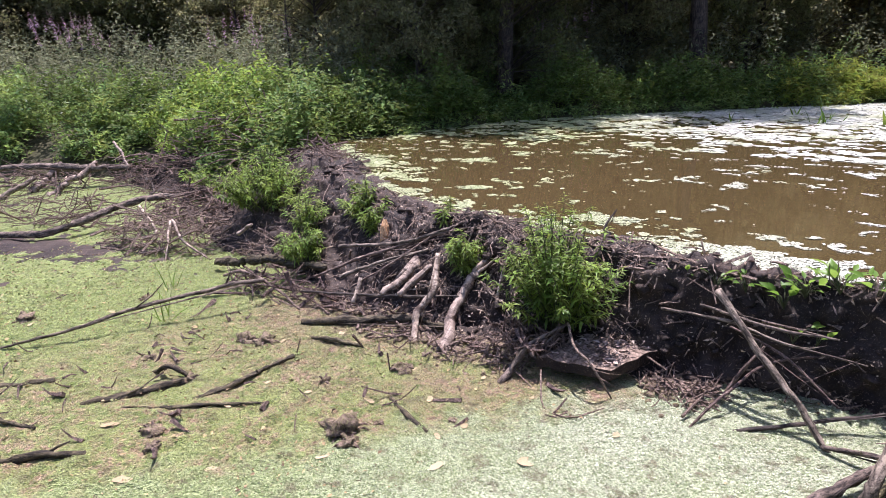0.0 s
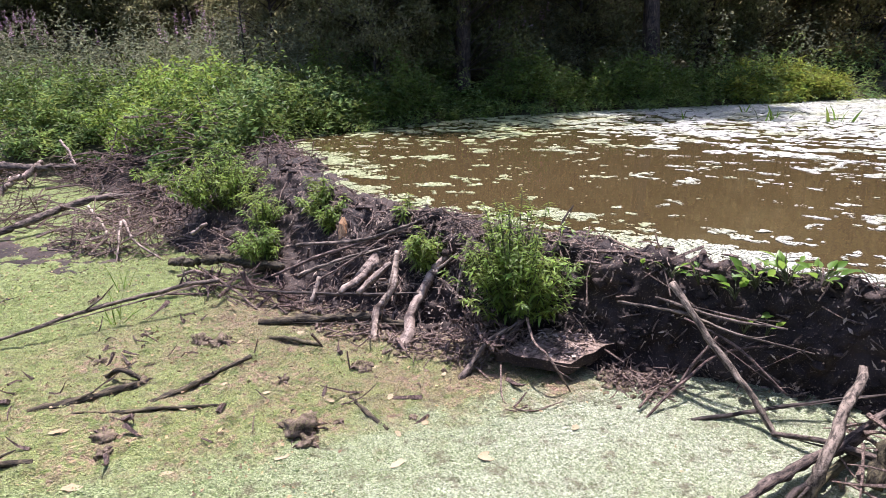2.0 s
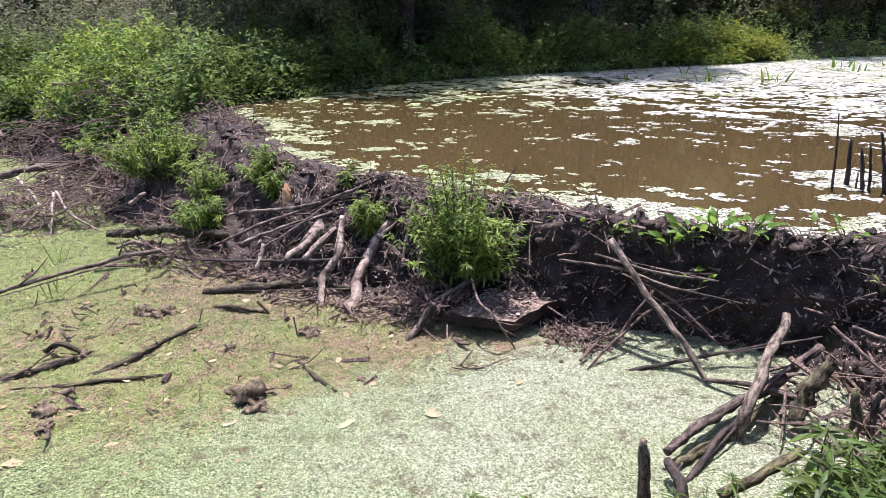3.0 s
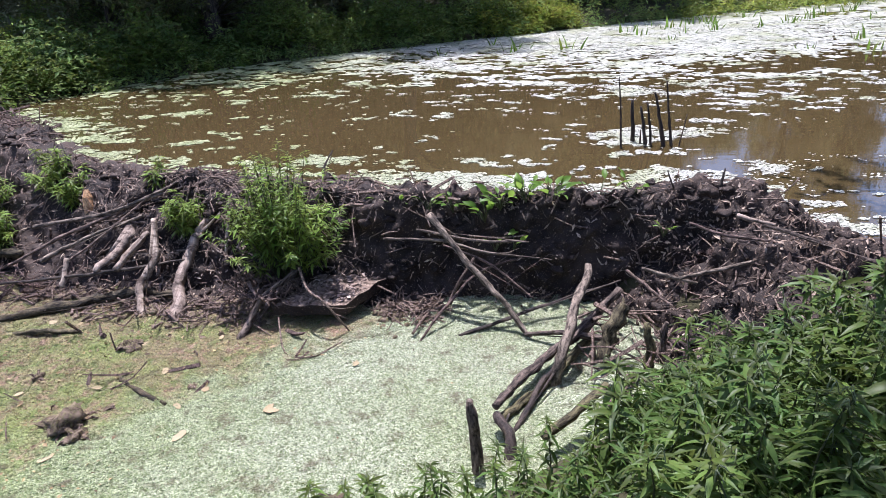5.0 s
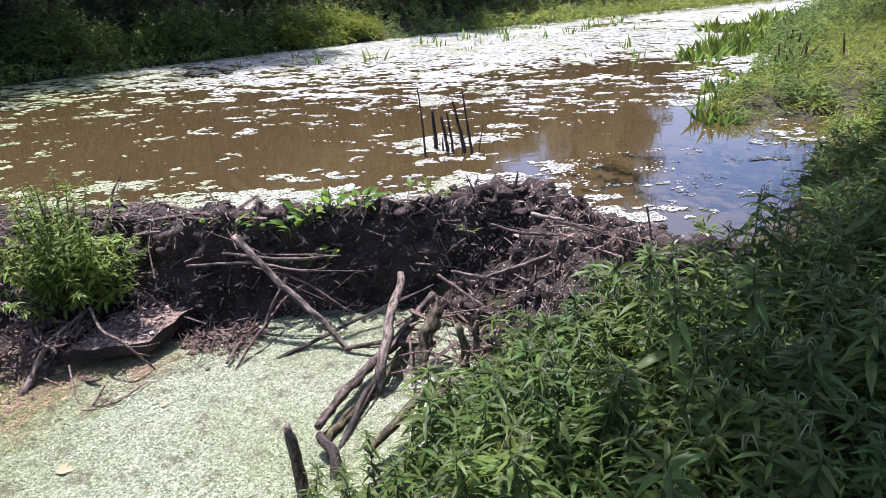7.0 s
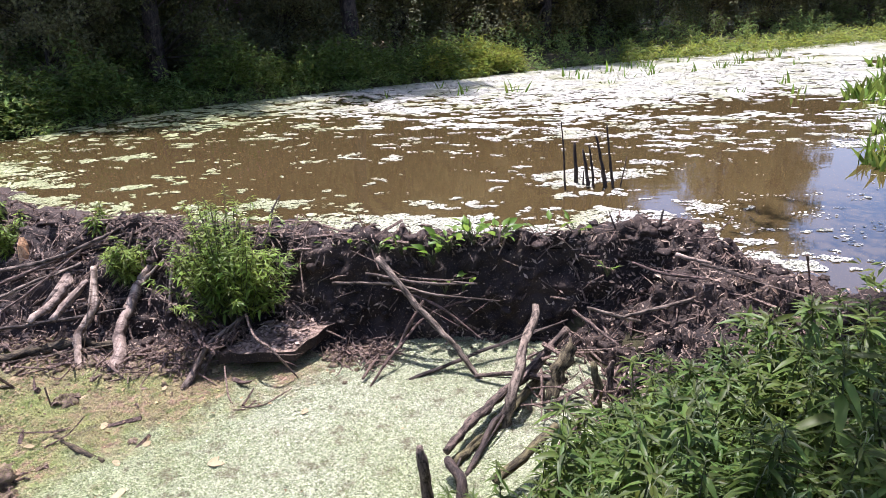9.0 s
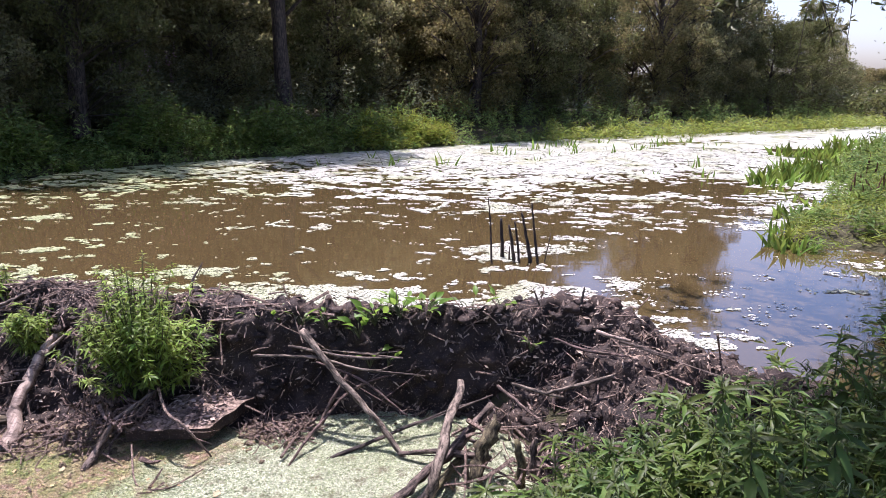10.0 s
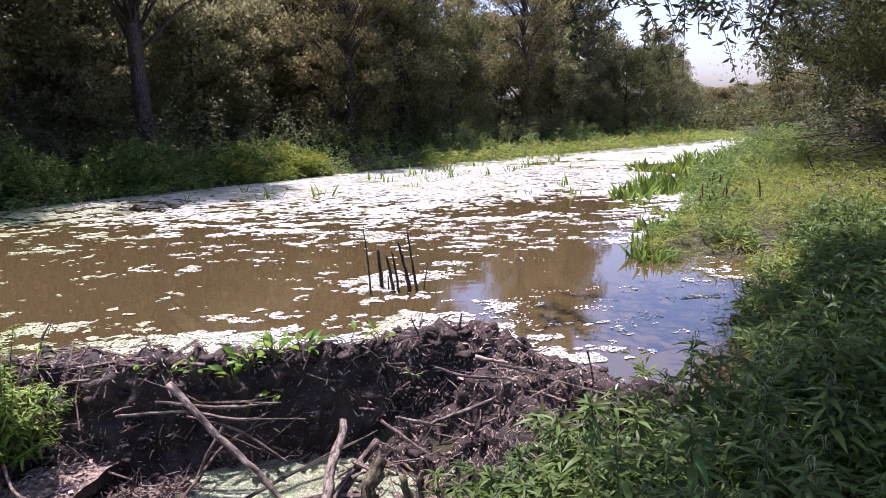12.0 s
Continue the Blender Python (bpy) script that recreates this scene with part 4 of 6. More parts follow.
def plank():
    """A flat square-edged board with soil on it, its corner over the duckweed."""
    thing = new("plank")
    bm = bmesh.new()
    corners = [(-1.70, 4.42), (-1.14, 4.435), (-0.868, 4.87), (-1.42, 4.86)]
    nu, nv = 22, 14
    a, b, c, d = (np.array(p) for p in corners)
    rows = []
    for j in range(nv + 1):
        row = []
        for i in range(nu + 1):
            u, v = i / nu, j / nv
            p = (a * (1 - u) + b * u) * (1 - v) + (d * (1 - u) + c * u) * v
            z = 0.155 + 0.05 * v + 0.012 * noise.noise(Vector((p[0] * 7, p[1] * 7, 1)))
            rag = 0.03 * (i in (0, nu) or j in (0, nv))
            row.append(bm.verts.new((p[0] + rag * noise.noise(Vector((p[0] * 9, p[1] * 9, 3))), p[1] + rag * noise.noise(Vector((p[0] * 9, p[1] * 9, 7))), z + 0.4 * rag * noise.noise(Vector((p[0] * 14, p[1] * 14, 5))))))
        rows.append(row)
    for j in range(nv):
        for i in range(nu):
            bm.faces.new((rows[j][i], rows[j][i + 1], rows[j + 1][i + 1], rows[j + 1][i]))
    geo = bmesh.ops.extrude_face_region(bm, geom=bm.faces[:])
    for e in geo["geom"]:
        if isinstance(e, bmesh.types.BMVert):
            e.co.z -= 0.08
    bmesh.ops.recalc_face_normals(bm, faces=bm.faces)
    me = bpy.data.meshes.new("board")
    bm.to_mesh(me)
    bm.free()
    me.materials.append(BOARD)
    # sides in wet mud, darker also for the shade on faces turned away
    me.materials.append(MUD)
    for face in me.polygons:
        face.material_index = 0 if face.normal.z > 0.5 else 1
    part("board", me, thing)
    rand = np.random.default_rng(9)
    n = 170
    u, v = rand.uniform(0.03, 0.97, n), rand.uniform(0.05, 0.97, n)
    p = (a[None] * (1 - u[:, None]) + b[None] * u[:, None]) * (1 - v[:, None]) + (d[None] * (1 - u[:, None]) + c[None] * u[:, None]) * v[:, None]
    p = np.column_stack([p, 0.167 + 0.05 * v])
    vv, ff = leaves_flat(p, unit(n, rand, 0.15), unit(n, rand, 3), rand.uniform(0.02, 0.08, n), rand.uniform(0.012, 0.035, n))
    tagged(part("chip_cover", mesh_np("chip_cover", vv, ff, WOODCHIP), thing, "pale wood chips and soil"), kind="stuff")
    return tagged(thing, "dark flat board with pale chips on it, at the dam's foot", "board")


BOARD = bark_mat("weathered_board", (0.07, 0.048, 0.036), (0.29, 0.205, 0.16), 0.9, 0.7, 0.5)
WOODCHIP = leaf_mat("wood_chip", (0.18, 0.125, 0.10), (0.42, 0.32, 0.265), 0.7, 0.05, (0.5, 1.3))
plank()

# mud and twigs over the board's covered end
brush_heap("brush_heap", -1.85, 4.62, 0.34, 0.26, 0.05, 90, 165, "brown twigs and mud on the board's end", (0.08, 0.35)).location.z = 0.2
brush_heap("brush_heap", -0.7, 4.62, 0.35, 0.16, 0.04, 45, 166, "brown twigs and scraps beside the board", (0.05, 0.3))

# rotten stakes standing in the pond
for k, (foot, tip, r) in enumerate([((1.23, 6.75), (1.16, 6.78, 1.38), 0.013), ((1.40, 6.98), (1.34, 7.0, 1.12), 0.029), ((1.50, 6.82), (1.40, 6.85, 1.08), 0.025),
                                    ((1.58, 6.84), (1.46, 6.86, 1.12), 0.018), ((1.71, 6.78), (1.52, 6.82, 1.22), 0.025), ((1.77, 6.80), (1.63, 6.84, 1.32), 0.018),
                                    ((1.71, 6.76), (1.84, 6.80, 1.0), 0.011), ((1.44, 6.86), (1.42, 6.88, 0.84), 0.014)]):
    f0 = (*foot, 0.35)
    mid = tuple((np.array(f0) + np.array(tip)) / 2 + np.array((0.008 * (-1) ** k, 0, 0)))
    stick("stake", [f0, mid, tip], [r * 1.1, r, r * 0.55], BARK_DARK, "thin black rotten stake standing in the pond" if r < 0.02 else "black rotten stake standing in the pond", "stake", "stakes in the pond", 0, 8, 200 + k)

# clods of mud and weed in the lower pool
for k, (x, y, s) in enumerate([(-2.60, 3.20, 0.13), (-2.48, 3.08, 0.07), (-6.56, 3.44, 0.1), (-4.70, 3.37, 0.06), (-3.76, 2.62, 0.07), (-3.62, 2.5, 0.05), (-3.12, 3.67, 0.05), (-4.03, 4.02, 0.09),
                               (-4.21, 3.98, 0.08), (-2.43, 3.36, 0.035), (-1.99, 3.60, 0.03), (-2.68, 4.07, 0.08), (-3.36, 4.51, 0.05), (-4.1, 3.25, 0.06), (-4.75, 3.9, 0.05), (-5.9, 4.3, 0.06), (-0.8, 2.62, 0.07), (-1.15, 2.55, 0.06)]):
    rand = np.random.default_rng(300 + k)
    thing = new("mud_clod")
    thing.location = (x, y, 0.0)
    part("lump", mesh_np("lump", *clod(np.array((0, 0, s * 0.02)), s * 0.9, rand, 22, 13, 0.6), CLOD, True), thing)
    for q in range(4):
        a = unit(1, rand, 0.4)[0]
        a[2] = abs(a[2])
        v, f = tube([a * s * 0.3, a * s * 1.1, a * s * 1.5 + (0, 0, -0.3 * s)], [0.009, 0.007, 0.003], 5, 0.2, rand)
        part("rootlet", mesh_np("rootlet", v, f, TWIG), thing)
    tagged(thing, "dark clod of mud and roots in the duckweed" if s > 0.06 else "small dark clod in the duckweed", "mud clod", "clods in the pool")


# ---- fallen leaves ----
def fallen_leaf_mesh(seed):
    rand = np.random.default_rng(seed)
    bm = bmesh.new()
    rows = []
    L, W = 0.065, 0.042
    curl = rand.uniform(0.0, 0.08)
    for i in range(6):
        u = i / 5
        w = W / 2 * (math.sin(math.pi * (0.06 + 0.9 * u) ** 0.8) ** 0.8 + 0.02)
        z = 0.001 + curl * 0.03 * (u - 0.4) ** 2 * 4 * 0.4
        rows.append([bm.verts.new((L * (u - 0.5) + rand.uniform(-0.004, 0.004), w * s * rand.uniform(0.55, 1.15), z + curl * abs(s) * w * 0.5 + rand.uniform(-0.001, 0.001))) for s in (-1, 0, 1)])
    for i in range(5):
        for j in range(2):
            bm.faces.new((rows[i][j], rows[i + 1][j], rows[i + 1][j + 1], rows[i][j + 1]))
    geo = bmesh.ops.extrude_face_region(bm, geom=bm.faces[:])
    for e in geo["geom"]:
        if isinstance(e, bmesh.types.BMVert):
            e.co.z -= 0.0012
    bmesh.ops.recalc_face_normals(bm, faces=bm.faces)
    me = bpy.data.meshes.new("fallen_leaf")
    bm.to_mesh(me)
    bm.free()
    me.materials.append(DRY_LEAF)
    return me


leaf_meshes = [fallen_leaf_mesh(s) for s in range(5)]
LEAF_SPOTS = [(-3.49, 2.18), (-3.08, 2.49), (-2.54, 2.89), (-1.85, 3.10), (-1.89, 3.57), (-2.63, 3.56), (-3.13, 3.48), (-2.58, 4.12), (-1.77, 4.44), (-2.04, 4.21), (-1.61, 4.08), (-0.96, 3.88),
              (-3.54, 3.08), (-6.37, 3.38), (-4.11, 2.54), (-4.58, 4.17), (-5.31, 3.37), (-3.51, 3.45), (-1.99, 3.38), (-1.37, 3.35), (-3.27, 4.40), (-3.51, 4.42), (-4.85, 3.98), (-3.89, 4.08), (-2.26, 3.76),
              (-4.09, 2.56), (-1.40, 3.38), (-2.21, 4.40), (-5.9, 3.9), (-6.8, 4.2)]
rand = np.random.default_rng(21)
for k, (x, y) in enumerate(LEAF_SPOTS):
    ob = new("fallen_leaf", leaf_meshes[k % 5])
    s = rand.uniform(0.75, 1.45) * (1.4 if k in (0, 4) else 1)
    ob.matrix_basis = pose(x, y, 0.008, rand.uniform(-4, 4), rand.uniform(-4, 4), rand.uniform(0, 360)) @ Matrix.Scale(s, 4)
    tagged(ob, "pale yellow fallen leaf lying on the duckweed", "leaf", "fallen leaves on the pool")


def pool_litter():
    """Bits of bark, leaf and scum afloat on the matted part of the pool."""
    rand = np.random.default_rng(25)
    x, y = rand.uniform(-9, 0.2, 8000), rand.uniform(1.6, 5.6, 8000)
    w = wobble(x, y, 1.6, 12)
    ok = (outside(LOWER, x, y) < -0.05) & (w + 0.9 * np.clip(0.42 * y - 0.45 * x - 2.2, -1, 1) + rand.normal(0, 0.25, len(x)) > 0.25)
    x, y = x[ok], y[ok]
    n = len(x)
    p = np.stack([x, y, rand.uniform(0.004, 0.022, n)], 1)
    L = rand.uniform(0.01, 0.04, n)
    v, f = leaves_flat(p, unit(n, rand, 0.25), np.array([0, 0, 1.0]) + 0.5 * rand.standard_normal((n, 3)), L, L * rand.uniform(0.25, 0.8, n))
    ob = new("floating_litter", mesh_np("floating_litter", v, f, SCUM))
    return tagged(ob, "brown and rusty plant scraps afloat among the duckweed", "litter", kind="stuff")


SCUM = leaf_mat("floating_scrap", (0.20, 0.13, 0.07), (0.42, 0.30, 0.17), 0.6, 0.1, (0.25, 1.4))
pool_litter()
brush_heap("twig_litter", -3.4, 3.9, 2.2, 0.7, 0.015, 34, 157, "thin brown twigs lying in the duckweed", (0.08, 0.4))
brush_heap("twig_litter", -4.6, 3.0, 1.7, 0.8, 0.015, 26, 158, "thin brown twigs lying in the duckweed", (0.08, 0.4))


# ---- plants ----
def weed(name, stems, height, spread, leaf, mat, seed, per=26, bare=0.15, droop=0.4, wide=0.2):
    """A leafy weed: stems from one foot with lance-shaped leaves up to the tip."""
    rand = np.random.default_rng(seed)
    thing = new(name)
    st, place, ahead, up, lng = [], [], [], [], []
    for k in range(stems):
        a, out = rand.uniform(0, 2 * np.pi), spread * math.sqrt(rand.random()) if stems > 1 else spread * 0.3
        h = height * (rand.uniform(0.55, 1.0) * math.sqrt(max(0.12, 1 - 0.85 * (out / (spread + 1e-6)) ** 2)) if stems > 1 else rand.uniform(0.72, 1.08))
        foot = np.array([math.cos(a), math.sin(a), 0]) * out * 0.35
        tip = np.array([math.cos(a) * out, math.sin(a) * out, h]) + (rand.normal(0, 0.12, 3) * (height, height, 0.3 * height) if stems > 1 else 0)
        mid = (foot + tip) / 2 + np.array([0, 0, 0.06 * h]) + unit(1, rand)[0] * 0.03
        line = spline([foot + (0, 0, -0.06), mid, tip], 6)
        st.append(tube(line, [0.0055, 0.004, 0.002], 5, 0.05, rand))
        u = np.sort(np.concatenate([rand.uniform(bare, 1.0, per), rand.uniform(0.9, 1.0, 6)]))
        p = np.stack([np.interp(u, np.linspace(0, 1, 6), line[:, c]) for c in range(3)], 1)
        ang = np.arange(len(u)) * 2.4 + rand.uniform(0, 6, 1) + rand.normal(0, 0.4, len(u))
        lift = 0.05 + 0.5 * u ** 4 + rand.normal(0, 0.32, len(u))
        place.append(p)
        ahead.append(np.stack([np.cos(ang), np.sin(ang), lift], 1))
        up.append(np.array([0, 0, 1.0]) + 0.25 * rand.standard_normal((len(u), 3)))
        lng.append(leaf * rand.uniform(0.65, 1.2, len(u)) * np.interp(u, [0, 0.5, 0.9, 1], [0.9, 1.1, 0.85, 0.5]))
    v, f = joined(st)
    part("stem", mesh_np("stem", v, f, STEM, True), thing)
    lng = np.concatenate(lng)
    v, f = leaves_fine(np.concatenate(place), np.concatenate(ahead), np.concatenate(up), lng, lng * wide * rand.uniform(0.8, 1.25, len(lng)), droop)
    part("foliage", mesh_np("foliage", v, f, mat, True), thing)
    return thing


# bushy weeds on the dam: place, stems, height, spread, leaf length
DAM_WEEDS = [((-1.70, 4.95, 0.24), 115, 1.08, 0.5, 0.088, "bushy bright green weed growing on the dam"),
             ((-6.3, 6.65, 0.42), 110, 0.86, 0.8, 0.09, "broad bright green weed bush on the dam"),
             ((-4.78, 5.5, 0.2), 28, 0.45, 0.34, 0.08, "low bright green weed on the dam's face"),
             ((-5.1, 5.95, 0.38), 22, 0.55, 0.34, 0.08, "low bright green weed on the dam's face"),
             ((-4.32, 6.0, 0.6), 22, 0.5, 0.27, 0.09, "drooping bright green weed on the dam's crest"),
             ((-4.05, 5.85, 0.5), 14, 0.42, 0.22, 0.09, "drooping bright green weed on the dam's crest"),
             ((-2.72, 5.28, 0.42), 20, 0.42, 0.22, 0.09, "small bright green weed on the dam"),
             ((-3.12, 5.68, 0.72), 6, 0.30, 0.18, 0.09, "small bright green weed on the dam's crest"),
             ((-8.3, 7.3, 0.4), 10, 0.4, 0.4, 0.08, "green weed at the far end of the dam")]
for k, (at, n, h, s, lf, label) in enumerate(DAM_WEEDS):
    w = weed("weed_bush", n, h * 0.96, s * 0.92, lf * 0.95, LEAF_DAM, 400 + k, 32, 0.22, 0.55, 0.24)
    w.location = at
    tagged(w, label, "weed", "weeds on the dam")


def broad_plant(seed, n, leaf, upright=0.8):
    """A rosette of broad dock leaves on stalks."""
    rand = np.random.default_rng(seed)
    thing = new("dock_plant")
    for k in range(n):
        a = rand.uniform(0, 6.28)
        d = np.array([math.cos(a), math.sin(a), upright * rand.uniform(0.5, 1.8)])
        d /= np.linalg.norm(d)
        L = leaf * rand.uniform(0.4, 1.3)
        e = d * L
        v, f = tube([np.array((0, 0, -0.05)), e * 0.5 + (0, 0, 0.01), e], [0.004, 0.0035, 0.003], 5, 0.05, rand)
        stalk = part("stalk", mesh_np("stalk", v, f, STEM, True), thing)
        ln = np.array([leaf * rand.uniform(0.65, 1.15)])
        v, f = leaves_fine(e[None], d[None] + 0.4 * unit(1, rand), np.array([[0, 0, 1.0]]) + 0.6 * unit(1, rand), ln, ln * 0.48, 0.25)
        part("leaf", mesh_np("leaf", v, f, LEAF_DOCK, True), stalk)
    return tagged(thing, "broad-leaved light green dock on the dam's crest", "dock plant", "docks on the dam")


for k, (x, y, z, n, lf) in enumerate([(0.02, 4.98, 0.74, 14, 0.115), (0.22, 5.02, 0.79, 16, 0.12), (0.42, 5.0, 0.79, 13, 0.115), (-0.1, 4.93, 0.66, 10, 0.11), (0.78, 5.05, 0.80, 3, 0.13), (1.02, 5.0, 0.82, 4, 0.10),
                                      (-0.55, 5.02, 0.72, 8, 0.08), (-0.75, 5.08, 0.72, 8, 0.08), (-0.95, 5.12, 0.72, 7, 0.075), (-0.35, 5.0, 0.72, 7, 0.08), (-0.02, 4.86, 0.45, 3, 0.1), (0.12, 4.86, 0.45, 3, 0.1),
                                      (-1.3, 5.35, 0.78, 5, 0.09), (1.2, 4.7, 0.62, 5, 0.06)]):
    d = broad_plant(500 + k, n, lf, 0.8 if n > 8 else 0.6)
    d.location = (x, y, z)
    if lf < 0.1:
        tagged(d, "small low green plant on the dam's crest")

def flower_spikes(thing, seed):
    """Thin nodding flower spikes from a weed's tip."""
    rand = np.random.default_rng(640 + seed)
    top = np.array(max((v.co for v in thing.children[0].data.vertices), key=lambda c: c.z))
    for k in range(2):
        a = rand.uniform(0, 6.28)
        out = np.array([math.cos(a), math.sin(a), 0]) * rand.uniform(0.025, 0.05)
        line = spline([top - (0, 0, 0.03), top + out * 0.5 + (0, 0, 0.025), top + out + (0, 0, 0.02), top + out * 1.35 + (0, 0, -0.005)], 10)
        part("flower_spike", mesh_np("flower_spike", *tube(line, [0.0008, 0.0014, 0.0022, 0.002, 0.001], 6, 0.35, rand), SPIKE), thing, "pale nodding flower spike")


# tall weeds on the near bank
proto = [weed("weed", 1, h, 0.16, lf, LEAF_WEED, 600 + k, 32, 0.12, 0.5, 0.23) for k, (h, lf) in enumerate([(0.52, 0.115), (0.58, 0.13), (0.45, 0.105), (0.62, 0.135), (0.54, 0.11), (0.42, 0.11)])]
for w in proto:
    flower_spikes(w, len(w.name))
rand = np.random.default_rng(31)
spots = []
tries = 0

def weed_edge(x):
    """How far towards the dam the bank weeds reach."""
    return np.interp(x, [-0.7, 0.2, 0.6, 1.0, 1.6, 2.0, 2.6, 3.2, 4.6], [2.15, 2.25, 2.7, 3.3, 3.5, 3.2, 3.15, 3.5, 4.3])


while len(spots) < 350 and tries < 60000:
    tries += 1
    x, y = rand.uniform(-0.8, 4.4), rand.uniform(0.9, 4.2)
    if math.hypot(x - 0.05, y - 0.15) < 1.7 or y > weed_edge(x):
        continue
    if outside(LOWER, np.array([x]), np.array([y]))[0] < 0.10 or outside(UPPER, np.array([x]), np.array([y]))[0] < 0.08:
        continue
    if x < 0.45 and rand.random() > 0.3:
        continue
    if any((x - a) ** 2 + (y - b) ** 2 < 0.1 ** 2 for a, b in spots):
        continue
    spots.append((x, y))
spots += [(-0.62, 2.2), (-0.52, 2.3), (-0.4, 2.2), (-0.3, 2.35), (-0.22, 2.25), (-0.1, 2.45), (0.02, 2.4), (-0.72, 2.1), (-0.45, 2.05), (0.1, 2.5), (0.15, 2.35), (0.28, 2.6)]
for k, (x, y) in enumerate(spots):
    src = proto[k % len(proto)]
    z = float(ground_height(np.array([x]), np.array([y]))[0])
    m = pose(x, y, z, rand.normal(0, 6), rand.normal(0, 6), rand.uniform(0, 360)) @ Matrix.Scale(rand.uniform(0.8, 1.15) * (0.62 if x < 0.4 else 1.0), 4)
    tall = "leafy green weed with long narrow leaves on the bank"
    if k < len(proto):
        src.matrix_basis = m
        tagged(src, tall, "weed", "weeds on the near bank")
    else:
        ob = src.copy()
        scene.collection.objects.link(ob)
        for c in src.children:
            cc = c.copy()
            scene.collection.objects.link(cc)
            cc.parent = ob
        ob.matrix_basis = m
        tagged(ob, tall, "weed", "weeds on the near bank")


def thicket(name, spots, height, leaf, per, mat, seed, wide=0.3, fine=False, spread=0.16):
    """Very many leafy stems in one mesh; spots are x, y, ground height."""
    rand = np.random.default_rng(seed)
    n = len(spots)
    h = height * rand.uniform(0.55, 1.15, n)   # height: one for all, or one for each
    u = rand.uniform(0.12, 1.0, (n, per)) ** 0.8
    lean = rand.normal(0, 0.12, (n, 1, 2)) * h[:, None, None]
    xy = spots[:, None, :2] + lean * u[..., None] ** 2 + rand.normal(0, spread * 0.5, (n, per, 2)) * (1.1 - 0.7 * u[..., None])
    z = spots[:, 2:3] + h[:, None] * u
    p = np.concatenate([xy, z[..., None]], 2).reshape(-1, 3)
    a = unit(n * per, rand, 0.5)
    a[:, 2] += 0.15
    L = leaf * rand.uniform(0.6, 1.3, n * per)
    up = np.array([0, 0, 1.0]) + 0.5 * rand.standard_normal((n * per, 3))
    v, f = (leaves_fine if fine else leaves_flat)(p, a, up, L, L * wide)
    return mesh_np(name, v, f, mat)


def strewn(n, x0, x1, y0, y1, seed, test):
    rand = np.random.default_rng(seed)
    x, y = rand.uniform(x0, x1, n), rand.uniform(y0, y1, n)
    ok = test(x, y)
    x, y = x[ok], y[ok]
    return np.stack([x, y, ground_height(x, y)], 1)


both = lambda x, y: np.minimum(outside(UPPER, x, y), outside(LOWER, x, y))
near_far_bank = lambda x, y, lo, hi: (both(x, y) > lo) & (both(x, y) < hi) & (y > 0.45 * x + 7.0)

# the far bank, in clumps: fresh yellow-green before the middle, bluish to the side, grey and purple behind
s = strewn(4200, -24, -6.0, 7.5, 16.5, 41, lambda x, y: near_far_bank(x, y, 0.15, 4.0) & (x < -7.0) & (wobble(x, y, 0.8, 3.3) + 0.5 * wobble(x, y, 2.3, 1.3) > -0.22))
clump = np.clip(0.72 + 1.15 * wobble(s[:, 0], s[:, 1], 0.6, 9.1) + 0.7 * wobble(s[:, 0], s[:, 1], 1.9, 2.2), 0.22, 1.35)
yellow_green = np.exp(-(((s[:, 0] + 10.6) / 2.0) ** 2 + ((s[:, 1] - 11.2) / 2.2) ** 2)) + 0.35 * wobble(s[:, 0], s[:, 1], 0.9, 5.5) > 0.3
tagged(new("bank_weeds", thicket("bank_weeds", s[yellow_green], 0.85 * clump[yellow_green] + 0.12, 0.108, 58, LEAF_FRESH, 42, 0.46, spread=0.3)), "dense yellow-green sunlit weeds on the far bank", "weeds", kind="stuff")
tagged(new("bank_weeds", thicket("bank_weeds", s[~yellow_green], 0.95 * clump[~yellow_green], 0.12, 54, LEAF_BANK, 41, 0.42, spread=0.32)), "dense sunlit bluish-green weeds on the far bank", "weeds", kind="stuff")
# a darker leaf colour mixed in for the shade between lit clumps
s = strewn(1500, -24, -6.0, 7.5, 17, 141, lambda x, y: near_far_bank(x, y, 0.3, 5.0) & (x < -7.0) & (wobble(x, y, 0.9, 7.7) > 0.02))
tagged(new("bank_weeds", thicket("bank_weeds", s, 1.05, 0.10, 60, LEAF_WEED, 142, 0.42, spread=0.4)), "darker leaves as shade among the sunlit weeds", "weeds", kind="stuff")
s = strewn(3400, -26, -3.0, 8.5, 21, 143, lambda x, y: near_far_bank(x, y, 2.9, 7.0) & (wobble(x, y, 0.7, 4.4) > -0.25))
tall = np.clip(1.75 + 1.2 * wobble(s[:, 0], s[:, 1], 0.6, 6.1), 0.9, 2.5)
tagged(new("bank_weeds", thicket("bank_weeds", s, tall, 0.11, 40, LEAF_GREY, 144, 0.3, spread=0.3)), "grey-green tall weeds behind the sunlit ones", "weeds", kind="stuff")
s = strewn(7000, -9, 24, 9, 34, 43, lambda x, y: near_far_bank(x, y, 0.05, 2.6) & (x > -8))
tagged(new("bank_weeds", thicket("bank_weeds", s, np.clip(0.7 + 1.0 * wobble(s[:, 0], s[:, 1], 0.5, 3.9) + 0.5 * wobble(s[:, 0], s[:, 1], 1.6, 1.9), 0.25, 1.4), 0.11, 26, LEAF_BANK, 44, 0.3)), "green weeds along the far shore", "weeds", kind="stuff")
